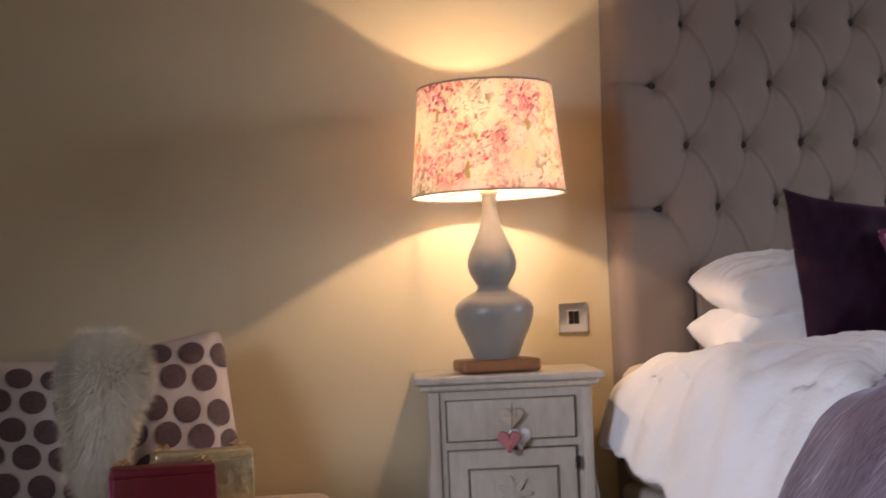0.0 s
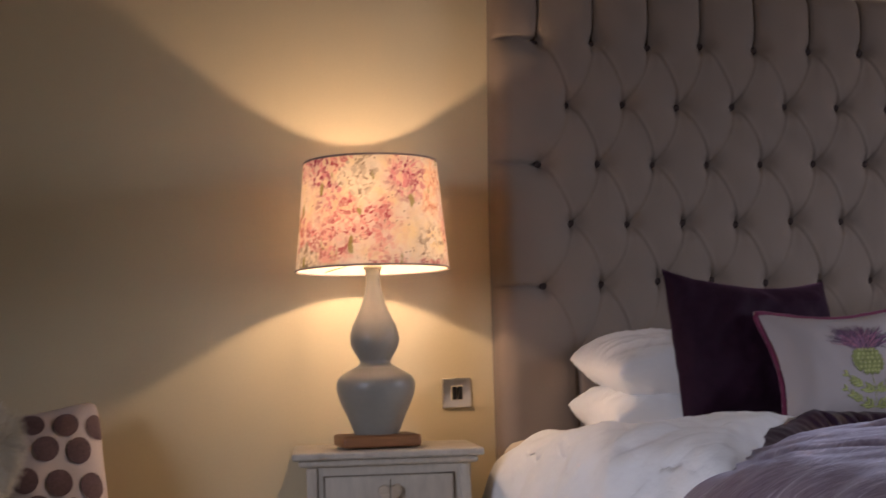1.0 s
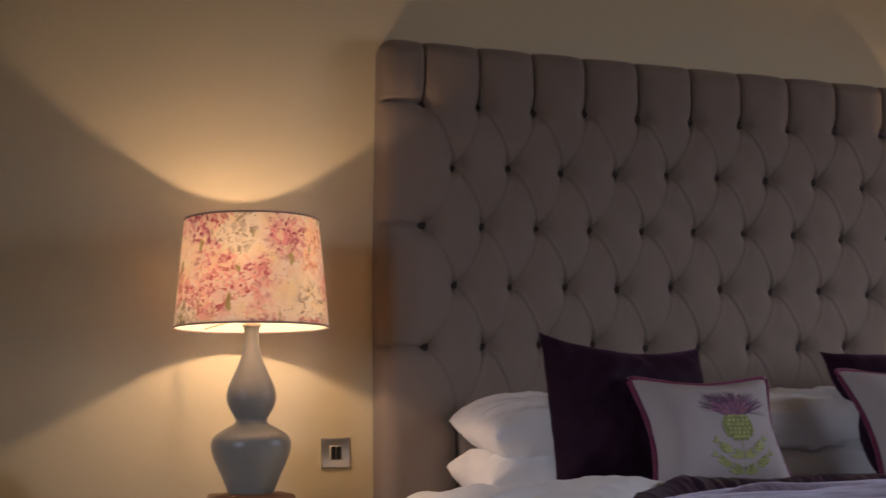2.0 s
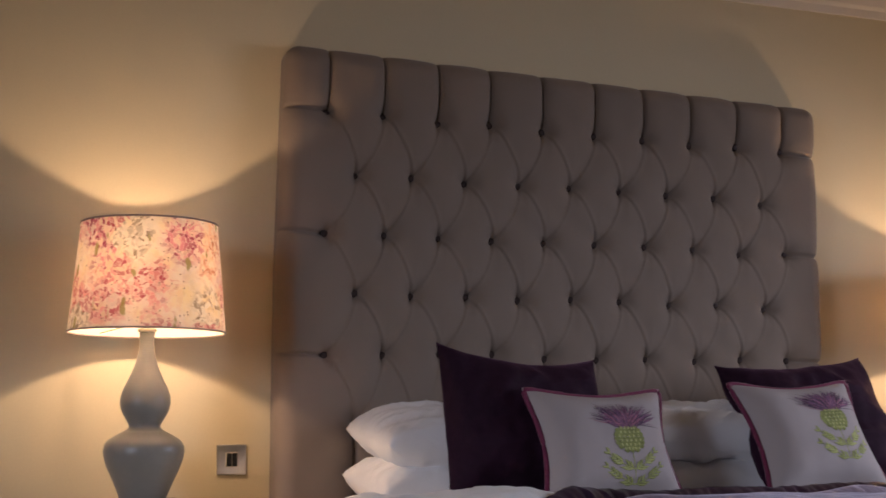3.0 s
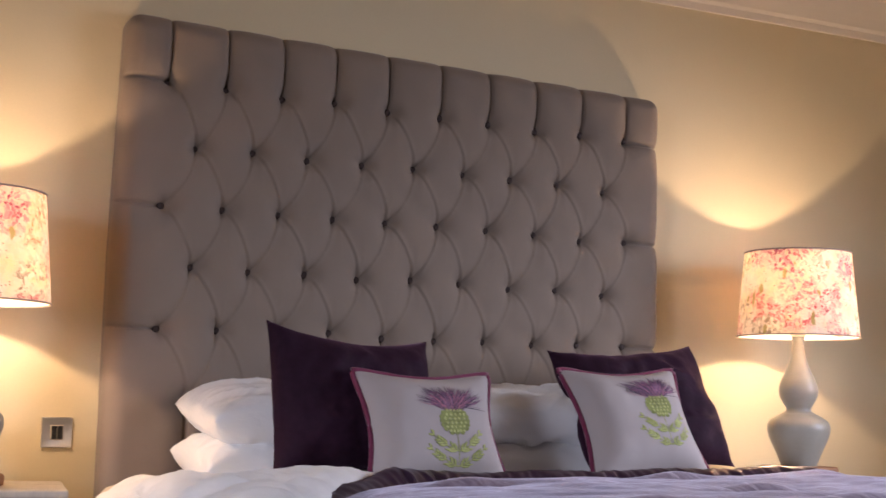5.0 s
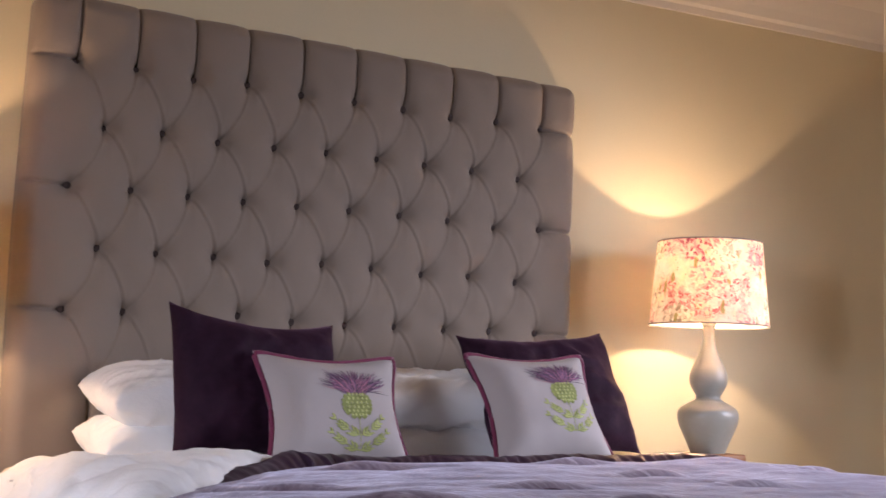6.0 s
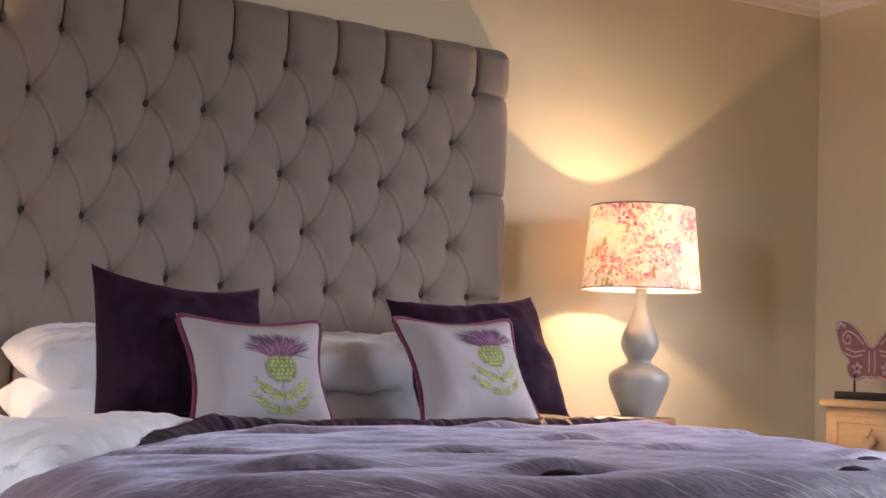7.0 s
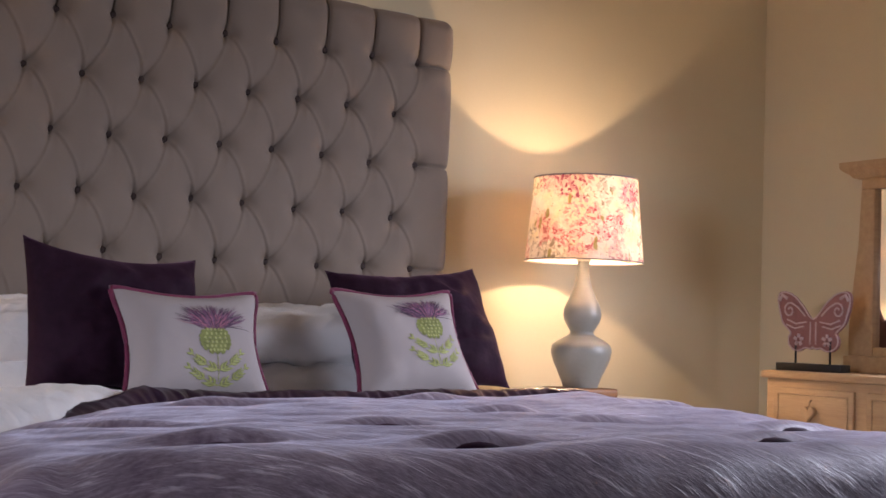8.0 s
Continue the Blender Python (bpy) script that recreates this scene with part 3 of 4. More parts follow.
def pillow_mesh(w, h, thick, pinch=0.06, seed=0, n=40, wrinkle=0.006, sharp=0.55, skew=(0, 0), side_pinch=None, corner=0.0, folds=0.0):
    """A stuffed pillow lying in x, z, its thickness along y; sides drawn in between the corners."""
    side_pinch = pinch if side_pinch is None else side_pinch

    def side(sign):
        def f(u, v):
            a, b = 2 * u - 1, 2 * v - 1
            x = a * (w / 2) * (1 - side_pinch * (1 - b * b) * abs(a))
            z = b * (h / 2) * (1 - pinch * (1 - a * a) * abs(b))
            k = max(0.0, (1 - a ** 4) * (1 - b ** 4)) ** sharp
            y = sign * thick / 2 * k
            tuck = 1 - corner * (a * b) ** 6
            x, z = x * tuck, z * tuck
            q = (x * 9 + seed, sign * 3.0, z * 9)
            y += sign * k * (noise.noise(q) * wrinkle * 1.6 + noise.noise((x * 26 + seed, sign, z * 20)) * wrinkle * 0.5)
            if folds:
                # creases that run in from the ends
                g = x * 5 + seed * 1.7
                y += sign * k * folds * (0.30 - abs(noise.noise((g + 2.0 * noise.noise((x * 5, 3, z * 5 + seed)), sign * 2, z * 15 + x * 6)))) * 1.5
                y += sign * k * folds * 0.5 * (0.25 - abs(noise.noise((x * 13 + seed, 7, z * 30 - x * 16))))
            if wrinkle > 0.01:
                y += sign * k * wrinkle * ((0.4 - abs(noise.noise((x * 6 + z * 9 + seed, 2, z * 7 - x * 5)))) * 1.2 + (0.25 - abs(noise.noise((x * 14 - z * 9 + seed, 5, z * 16 + x * 8)))) * 1.3)
            c = (a + 1) * (b + 1) / 4
            return (x + skew[0] * c, y, z + skew[1] * c)
        return f
    va, fa = grid_mesh(n, n, side(-1))
    vb, fb = grid_mesh(n, n, side(1))
    o = len(va)
    bm = bmesh.new()
    vs = [bm.verts.new(p) for p in va + vb]
    for q in fa:
        bm.faces.new([vs[i] for i in q])
    for q in fb:
        bm.faces.new([vs[i + o] for i in reversed(q)])
    bmesh.ops.remove_doubles(bm, verts=bm.verts, dist=0.0004)
    return bm


CORNER = 0.085


def front_at(w, h, thick, pinch, a, b, sharp=0.55, lift=0.0022, seed=0, wrinkle=0.004):
    """A place on the front of such a pillow; a and b run from -1 to 1."""
    x = a * (w / 2) * (1 - pinch * (1 - b * b) * abs(a))
    z = b * (h / 2) * (1 - pinch * (1 - a * a) * abs(b))
    tuck = 1 - CORNER * (a * b) ** 6
    x, z = x * tuck, z * tuck
    k = max(0.0, (1 - a ** 4) * (1 - b ** 4)) ** sharp
    y = -thick / 2 * k - k * (noise.noise((x * 9 + seed, -3.0, z * 9)) * wrinkle * 1.6 + noise.noise((x * 26 + seed, -1, z * 20)) * wrinkle * 0.5)
    return Vector((x, y - lift, z))


def frame_pose(bl, br, tl):
    """The pose that lays a pillow's x along the lower edge and z up its side; returns it with width and height."""
    bl, br, tl = Vector(bl), Vector(br), Vector(tl)
    ux, uz = br - bl, tl - bl
    w, h = ux.length, uz.length
    ux.normalize()
    uz = (uz - uz.dot(ux) * ux).normalized()
    uy = uz.cross(ux)
    m = Matrix((ux, uy, uz)).transposed().to_4x4()
    m.translation = bl + ux * w / 2 + uz * h / 2
    return m, w, h


def bed_pillow(x, z, seed, w=0.66, turn=0, thick=0.15, y=-0.205):
    ob = part("pillow", pillow_mesh(w, 0.33, thick, 0.03, seed=seed, n=96, wrinkle=0.0075, folds=0.018, sharp=0.42), "linen")
    ob.matrix_world = pose(x, y, z, -90 + 7, 0, turn)
    tagged(ob, "plump white cotton pillow stacked on the bed", "pillow", "bed pillows")
    return ob


def plum_cushion(bl, br, tl, tr, seed):
    m, w, h = frame_pose(bl, br, tl)
    q = m.inverted() @ Vector(tr)
    ob = part("cushion", pillow_mesh(w * 1.02, h, 0.15, 0.17, side_pinch=0.05, seed=seed, wrinkle=0.012, sharp=0.62, skew=(q.x - w / 2, q.z - h / 2)), "plum")
    ob.matrix_world = m
    tagged(ob, "dark plum velvet cushion leaning on the white pillows", "cushion", "plum cushions")


def thistle_cushion(bl, br, tl, seed, side):
    m, w, h = frame_pose(bl, br, tl)
    t, pn, soft = 0.135, 0.20, 0.95
    c = thing("cushion", m, "natural linen cushion with embroidered thistle and berry piping", "cushion", "thistle cushions")
    part("cover", pillow_mesh(w, h, t, pn, seed=seed, n=90, wrinkle=0.004, corner=CORNER, sharp=soft), "canvas", c)
    loop = []
    for a0, b0, a1, b1 in ((-1, -1, 1, -1), (1, -1, 1, 1), (1, 1, -1, 1), (-1, 1, -1, -1)):
        for i in range(24):
            k = i / 24
            a, b = a0 + (a1 - a0) * k, b0 + (b1 - b0) * k
            wob = 0.003 * noise.noise((a * 5 + seed, b * 5, 0))
            tuck = 1.006 * (1 - CORNER * (a * b) ** 6)
            loop.append((a * (w / 2) * (1 - pn * (1 - b * b)) * tuck + wob, wob, b * (h / 2) * (1 - pn * (1 - a * a)) * tuck + wob))
    part("piping", tube(loop, 0.0068, 8, closed=True), "piping", c, "berry red piping")
    rng = random.Random(seed)

    def at(x, z, lift=0.0025):
        return front_at(w, h, t, pn, x / (w / 2), z / (h / 2), sharp=soft, lift=lift, seed=seed)

    def stroke(bm, x0, z0, x1, z1, width, lift, bend=0.0):
        n = 5
        L, R = [], []
        dx, dz = x1 - x0, z1 - z0
        ln = math.hypot(dx, dz) + 1e-6
        for i in range(n + 1):
            k = i / n
            off = bend * math.sin(math.pi * k)
            cx, cz = x0 + dx * k - dz / ln * off, z0 + dz * k + dx / ln * off
            hw = width * (0.25 + math.sin(math.pi * min(1, k * 0.85 + 0.12))) * 0.5
            L.append(bm.verts.new(at(cx - dz / ln * hw, cz + dx / ln * hw, lift)))
            R.append(bm.verts.new(at(cx + dz / ln * hw, cz - dx / ln * hw, lift)))
        for i in range(n):
            bm.faces.new((L[i], R[i], R[i + 1], L[i + 1]))

    # spiky bloom: fine threads fanning out from the bulb, the outer ones lying flat
    top, cx = h / 2 - 0.134, side
    for mat, cnt, reach in (("bloom", 110, 1.0), ("bloom_pink", 60, 0.84), ("bloom_dark", 90, 1.03)):
        bm = bmesh.new()
        for i in range(cnt):
            e = rng.uniform(-1, 1)
            q = rng.uniform(0.55, 1.0) * reach
            dome = math.sqrt(max(0.0, 1 - e * e))
            low = rng.uniform(-0.012, 0.016) if abs(e) > 0.6 else 0.0
            stroke(bm, cx + 0.042 * e * rng.uniform(0.2, 0.9), top + rng.uniform(-0.003, 0.008), cx + 0.122 * e * q, top + 0.006 + (0.070 * dome + low) * q, rng.uniform(0.0013, 0.0024), rng.uniform(0.0006, 0.0013), (1 if e > 0 else -1) * rng.uniform(-0.003, 0.008))
        part("bloom", bm, mat, c, "embroidered thistle bloom in purple threads")
    # round scaly bulb
    bm = bmesh.new()
    for row in range(7):
        z = top - row * 0.0098
        half = 0.042 * math.sqrt(max(0.08, 1 - ((row - 2.8) / 3.7) ** 2))
        cnt = max(2, int(half / 0.0056))
        for i in range(cnt):
            x = cx + half * (2 * (i + 0.5) / cnt - 1)
            stroke(bm, x, z + 0.007, x + rng.uniform(-1, 1) * 0.001, z - 0.006, 0.012, 0.0009 + 0.00008 * row)
    part("bulb", bm, "leaf", c, "green embroidered thistle bulb")
    bm = bmesh.new()
    for row in range(6):
        z = top - 0.003 - row * 0.0104
        half = 0.034 * math.sqrt(max(0.05, 1 - ((row - 2.4) / 3.4) ** 2))
        for i in range(5):
            x = cx + half * (2 * (i + 0.5 + (row % 2) * 0.25 - 0.12) / 5 - 1) + rng.uniform(-1, 1) * 0.001
            stroke(bm, x, z + 0.0045, x + 0.001, z - 0.003, 0.0046, 0.0019)
    part("scale_stitching", bm, "leaf_pale", c, "pale green stitched scales")
    # two pairs of ragged leaves rising from a thin stem
    foot = top - 0.058
    for mat, lift, dens, shift in (("leaf", 0.0008, 1.0, 0.0), ("leaf_pale", 0.0014, 0.55, 0.0012)):
        bm = bmesh.new()
        stroke(bm, cx, foot - 0.002, cx, foot - 0.098, 0.0018 * dens, lift)
        for sx in (-1, 1):
            for z0, ex, ez in ((foot - 0.052, 0.070, 0.050), (foot - 0.094, 0.080, 0.054)):
                curve = [(cx + sx * ex * (q / 8) ** 0.9, z0 + ez * (q / 8) ** 1.25) for q in range(9)]
                for (xa, za), (xb, zb) in zip(curve, curve[1:]):
                    stroke(bm, xa, za, xb, zb, 0.0034 * dens, lift)
                for q in (1, 2, 4, 5, 6, 8):
                    mx, mz = curve[q]
                    g = (0.026 - 0.0016 * q) * rng.uniform(0.8, 1.1)
                    stroke(bm, mx - sx * 0.004, mz - 0.003, mx + sx * g * 0.15, mz + g * 0.80, 0.0062 * dens, lift + 0.0001 + shift * 0.2, sx * 0.002)
                    stroke(bm, mx - sx * 0.006, mz - 0.002, mx + sx * g * 0.85, mz - g * 0.10, 0.0060 * dens, lift + 0.0002 + shift * 0.2, -sx * 0.002)
        part("leaf_spray", bm, mat, c, "green embroidered thistle leaves")


TUFTS = [(-0.588, -1.745), (-0.181, -1.519), (-0.193, -1.829), (0.222, -1.274), (0.78, -0.85), (0.316, -1.491), (0.80, -1.147), (0.716, -1.61), (-0.616, -1.436), (-0.30, -1.02), (0.25, -0.95), (0.42, -1.85)]


def hem_y(s):
    y = -0.68 + 0.02 * math.sin(3 * s + 0.6)
    if s < -0.25:
        q = min(-0.25 - s, 0.62)
        y -= 1.55 * q * q + 0.18 * q
        if s < -0.87:
            y += 0.35 * (-0.87 - s)
    return y


def cover_point(s, y):
    p = drape(s, y, 0.018, 0.11, 0.85)
    p.z += 0.022 * max(0.0, min(1.0, (s - 0.2) / 0.5)) * max(0.0, min(1.0, (y + 1.6) / 0.8))
    n = noise.noise((s * 2.3, y * 2.3, 11)) * 0.014 + noise.noise((s * 4, y * 12, 2)) * 0.009 + noise.noise((s * 9, y * 30, 5)) * 0.004
    for tx, ty in TUFTS:
        d = math.hypot((s - tx) * 0.30, y - ty)
        if d < 0.22:
            n -= 0.042 * math.exp(-(d / 0.014) ** 2) + 0.012 * math.exp(-(d / 0.06) ** 2)
            n += 0.020 * math.exp(-((y - ty - 0.036) / 0.022) ** 2 - ((s - tx) / 0.10) ** 2)
    p.z += n - 0.013 - 0.028 * max(0.0, 1 - max(0.0, hem_y(s) - y) / 0.22)
    if abs(s) > 0.95:
        p.x += noise.noise((1, y * 6, s)) * 0.03 * (1 if s > 0 else -1)
    if y < FOOT - 0.2:
        p.y += noise.noise((s * 6, 2, y)) * 0.03
    return p


def coverlet():
    c = thing("coverlet", pose(0, 0, 0), "mauve crushed velvet coverlet with dark satin border over the bed", "coverlet")

    def f(u, v):
        s = -1.30 + 2.60 * u
        y0 = hem_y(s) - 0.03
        return cover_point(s, y0 + (-2.30 - y0) * v)
    nu, nv = 330, 260
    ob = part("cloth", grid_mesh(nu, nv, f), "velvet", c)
    me = ob.data
    idx = np.zeros(len(me.loops), dtype=np.int32)
    me.loops.foreach_get("vertex_index", idx)
    uv = np.stack([2.60 * (idx % nu) / (nu - 1), 1.62 * (idx // nu) / (nv - 1)], -1)
    me.uv_layers.new(name="run").data.foreach_set("uv", uv.ravel())
    m = ob.modifiers.new("thick", "SOLIDIFY")
    m.thickness, m.offset = 0.02, -1

    def g(u, v):
        s = -1.30 + 2.60 * u
        q = noise.noise((s * 22, 0, 3)) + 0.6 * noise.noise((s * 55, 0, 8))
        flat = max(0.0, min(1.0, (-0.35 - s) / 0.4))
        rise = 0.054 * (1 - 0.80 * flat)
        if v < 0.7:
            k = v / 0.7
            slope = (hem_y(s + 0.01) - hem_y(s - 0.01)) / 0.02
            ln = math.hypot(slope, 1) / 0.062
            p = cover_point(s + (1 - k) * slope / ln, hem_y(s) - (1 - k) / ln)
            p.z += 0.005 + rise * math.sin(k * math.pi / 2) * (1 + 0.07 * q * (1 - flat))
            p.y += 0.022 * q * math.sin(k * math.pi) * (1 - flat)
            p.x += 0.006 * noise.noise((s * 22, k * 2, 9)) * (1 - flat)
        else:
            k = (v - 0.7) / 0.3
            p = cover_point(s, hem_y(s) + 0.016 * math.sin(k * math.pi / 2))
            p.z += 0.003 + rise * (1 + 0.07 * q) * (1 - k) - 0.03 * k
        return p
    # dark bodies added in the dents, standing in for their shaded slots
    first = None
    for tx, ty in TUFTS:
        p = cover_point(tx, ty)
        if first is None:
            bm = bmesh.new()
            bmesh.ops.create_uvsphere(bm, u_segments=12, v_segments=6, radius=1.0)
            bmesh.ops.scale(bm, vec=(0.055, 0.014, 0.0075), verts=bm.verts)
            for v in bm.verts:
                v.co.z -= 3.0 * v.co.x ** 2
            t = first = part("tuft_shade", bm, "plum", c, "dark body filling a quilted dent, in place of its shade")
        else:
            t = new("tuft_shade", first.data)
            t.parent = c
        t.location = p + Vector((0, 0.006, 0.062))
    part("border", grid_mesh(520, 16, g), "satin", c, "ruched dark plum satin border")


bed()
duvet()
for x, z, sd, tn in ((-0.345, 0.765, 1, 1), (0.37, 0.765, 2, -1), (-0.335, 0.882, 3, 2), (0.36, 0.890, 4, -2)):
    bed_pillow(x, z, sd, turn=tn)
plum_cushion((-0.540, -0.47, 0.730), (-0.11, -0.43, 0.72), (-0.563, -0.382, 1.108), (-0.108, -0.326, 1.070), 5)
plum_cushion((0.345, -0.44, 0.735), (0.828, -0.40, 0.760), (0.342, -0.25, 1.072), (0.815, -0.276, 1.142), 6)
thistle_cushion((-0.372, -0.61, 0.706), (0.040, -0.573, 0.706), (-0.398, -0.495, 1.004), 7, 0.028)
thistle_cushion((0.246, -0.59, 0.713), (0.640, -0.583, 0.723), (0.246, -0.405, 1.026), 8, 0.044)
coverlet()


# ---- bedside tables and lamps ----
def heart(w, n=28):
    pts = []
    for i in range(n):
        a = 2 * math.pi * i / n
        x = 16 * math.sin(a) ** 3
        z = 13 * math.cos(a) - 5 * math.cos(2 * a) - 2 * math.cos(3 * a) - math.cos(4 * a)
        pts.append((x * w / 32, z * w / 32))
    return pts


def frame_strips(bm, x0, x1, z0, z1, y, w, d=0.004):
    """Four thin strips round a rectangle, butted at the corners."""
    box((x0, y - d, z0), (x1, y, z0 + w), bm=bm)
    box((x0, y - d, z1 - w), (x1, y, z1), bm=bm)
    box((x0, y - d, z0 + w), (x0 + w, y, z1 - w), bm=bm)
    box((x1 - w, y - d, z0 + w), (x1, y, z1 - w), bm=bm)
    return bm


def nightstand(x, top, ornaments, turn):
    """A bombe-sided bedside table, its back to the wall; local y = 0 at the front of the case."""
    H, D = top, 0.315
    n = thing("nightstand", pose(x, -0.262, 0, 0, 0, turn), "distressed white painted bedside table with drawer and door", "nightstand", "bedside tables")
    slab = box((-0.222, -0.028, H - 0.018), (0.222, D + 0.018, H), 0.005)
    part("top", slab, "white_wood", n, "painted moulded top")
    part("moulding", box((-0.208, -0.016, H - 0.034), (0.208, D + 0.01, H - 0.018), 0.006), "white_wood", n)
    # the case swells towards its foot
    prof = [(0.186, H - 0.034), (0.187, H - 0.10), (0.190, H - 0.18), (0.196, H - 0.26), (0.203, H - 0.36), (0.209, H - 0.46), (0.209, 0.12), (0.196, 0.06)]
    prof = smooth_profile(prof, 5)
    vs, fs = [], []
    for hw, z in prof:
        y0 = 0.0
        vs += [(-hw, y0, z), (hw, y0, z), (hw, D, z), (-hw, D, z)]
    for i in range(len(prof) - 1):
        for j in range(4):
            k = (j + 1) % 4
            fs.append((i * 4 + j, i * 4 + k, i * 4 + 4 + k, i * 4 + 4 + j))
    bm = bmesh.new()
    bv = [bm.verts.new(v) for v in vs]
    for q in fs:
        bm.faces.new([bv[i] for i in q])
    bmesh.ops.recalc_face_normals(bm, faces=bm.faces)
    part("case", bm, "white_wood", n, smooth=False)
    for sx in (-1, 1):
        part("post", box((sx * 0.178 - 0.012, -0.008, 0.05), (sx * 0.178 + 0.012, 0.0, H - 0.036), 0.003), "white_wood", n)
    for sx in (-0.17, 0.17):
        for y in (0.03, D - 0.03):
            part("foot", lathe([(0.02, 0), (0.028, 0.02), (0.022, 0.06)], 12), "white_wood", n).location = (sx, y, 0)
    dr = part("drawer", box((-0.148, -0.012, H - 0.150), (0.148, 0.0, H - 0.058), 0.003), "white_wood", n)
    # the joint's shade is drawn as thin dark strips
    part("groove", frame_strips(bmesh.new(), -0.152, 0.152, H - 0.153, H - 0.055, -0.002, 0.003, 0.003), "groove", dr)
    door = part("door", box((-0.148, -0.010, 0.14), (0.148, 0.0, H - 0.174), 0.003), "white_wood", n)
    part("groove", frame_strips(bmesh.new(), -0.152, 0.152, 0.136, H - 0.170, -0.002, 0.004, 0.003), "groove", door)
    part("panel", box((-0.10, -0.013, 0.19), (0.10, -0.010, H - 0.222), 0.002), "white_wood", door)
    part("groove", frame_strips(bmesh.new(), -0.106, 0.106, 0.184, H - 0.214, -0.010, 0.005, 0.002), "groove", door)
    part("hinge", box((0.146, -0.016, H - 0.225), (0.156, -0.004, H - 0.195), 0.002), "black", door, "dark iron hinge")
    if ornaments:
        kn = part("handle", prism(heart(0.054), 0.014, bevel=0.003), "lightwood", dr, "pale wooden heart handle")
        kn.location = (0.0, -0.028, H - 0.098)
        # fretted flourish on the door
        rose = [((0.03 + 0.013 * math.cos(7 * a)) * math.cos(a), (0.03 + 0.013 * math.cos(7 * a)) * math.sin(a)) for a in [2 * math.pi * i / 84 for i in range(84)]]
        bm = prism(rose, 0.006, bevel=0.0015)
        part("carving", bm, "white_wood", door, "carved whitewashed flower").location = (0, -0.0185, H - 0.275)
    return n


def table_lamp(x, y, z0, group="bedside lamps"):
    lamp = thing("table_lamp", pose(x, y, z0), "grey ceramic double-gourd lamp, lit, with floral fabric shade", "lamp", group)
    part("base", box((-0.094, -0.075, 0), (0.094, 0.075, 0.029), 0.008, 3), "oakbase", lamp, "warm brown wooden plinth")
    prof = [(0.053, 0.029), (0.058, 0.042), (0.073, 0.078), (0.089, 0.114), (0.0945, 0.145), (0.086, 0.166), (0.060, 0.183), (0.043, 0.192), (0.037, 0.202), (0.044, 0.216), (0.055, 0.236), (0.0592, 0.258), (0.054, 0.284), (0.041, 0.312), (0.027, 0.346), (0.0185, 0.384), (0.0175, 0.412), (0.019, 0.424)]
    part("body", lathe(smooth_profile(prof, 6), 56), "ceramic", lamp, "glazed grey double-gourd body")
    part("collar", lathe([(0.012, 0.424), (0.022, 0.425), (0.023, 0.431), (0.013, 0.435), (0.011, 0.447), (0.017, 0.449), (0.017, 0.497), (0.013, 0.5)], 24), "cream_plastic", lamp, "cream bulb holder")
    bm = lathe([(0.010, 0.503), (0.014, 0.508), (0.026, 0.535), (0.030, 0.556), (0.026, 0.576), (0.012, 0.588)], 20)
    bulb = part("bulb", bm, "bulb", lamp, "frosted glowing bulb")
    bulb.visible_shadow = False
    sh = lathe(smooth_profile([(0.186, 0.423), (0.174, 0.553), (0.162, 0.683)], 6), 72, closed=False)
    inner = lathe(smooth_profile([(0.1835, 0.424), (0.1715, 0.553), (0.1595, 0.682)], 6), 72, closed=False)
    part("lining", inner, "lining", lamp, "cream inner lining")
    s = part("shade", sh, "shade", lamp, "cream fabric shade printed with pink flowers")
    for r, z in ((0.186, 0.423), (0.162, 0.683)):
        ring = [(r * math.cos(a), r * math.sin(a), z) for a in [2 * math.pi * i / 60 for i in range(60)]]
        part("rim", tube(ring, 0.0024, 6, closed=True), "trim", s, "thin dark rim")
    bm = bmesh.new()
    for i in range(3):
        a = 2 * math.pi * i / 3
        tube([(0.015 * math.cos(a), 0.015 * math.sin(a), 0.450), (0.183 * math.cos(a), 0.183 * math.sin(a), 0.430)], 0.0015, 5, bm)
    part("gallery", bm, "brass", lamp, "thin wire shade carrier")
    d = bpy.data.lights.new("bulb_light", "POINT")
    d.energy, d.color, d.shadow_soft_size = BULB_W, BULB_C, 0.011
    lo = new("bulb_light", d)
    lo.matrix_world = pose(x, y, z0 + 0.543)
    return lamp


BULB_W, BULB_C = 13.0, (1.0, 0.72, 0.44)


def bulb_build(nt, N, L, B):
    B.inputs["Base Color"].default_value = (0.9, 0.85, 0.75, 1)
    B.inputs["Emission Color"].default_value = (1.0, 0.70, 0.40, 1)
    B.inputs["Emission Strength"].default_value = 12.0


M["bulb"] = material("lit_bulb", bulb_build)
nightstand(-1.192, 0.703, True, -8)
nightstand(1.315, 0.722, True, 0)
table_lamp(-1.198, -0.155, 0.707)
table_lamp(1.246, -0.182, 0.725)


def pendants():
    p = thing("hanging_hearts", pose(-1.20, -0.308, 0.553), "pink and white padded fabric hearts hung from the drawer handle", "ornament")
    part("pink_heart", prism(heart(0.056), 0.018, bevel=0.005), "pinkcloth", p, "pink patterned padded heart").location = (-0.006, 0.0, 0.0)
    part("white_heart", prism(heart(0.056), 0.018, bevel=0.005), "linen", p, "white padded heart").matrix_local = pose(0.026, 0.018, 0.004, 0, 0, 14)
    part("cord", tube([(0, 0.005, 0.008), (0.002, 0.004, 0.05), (0.004, 0.01, 0.085)], 0.0015, 6), "groove", p, "thin string")


pendants()


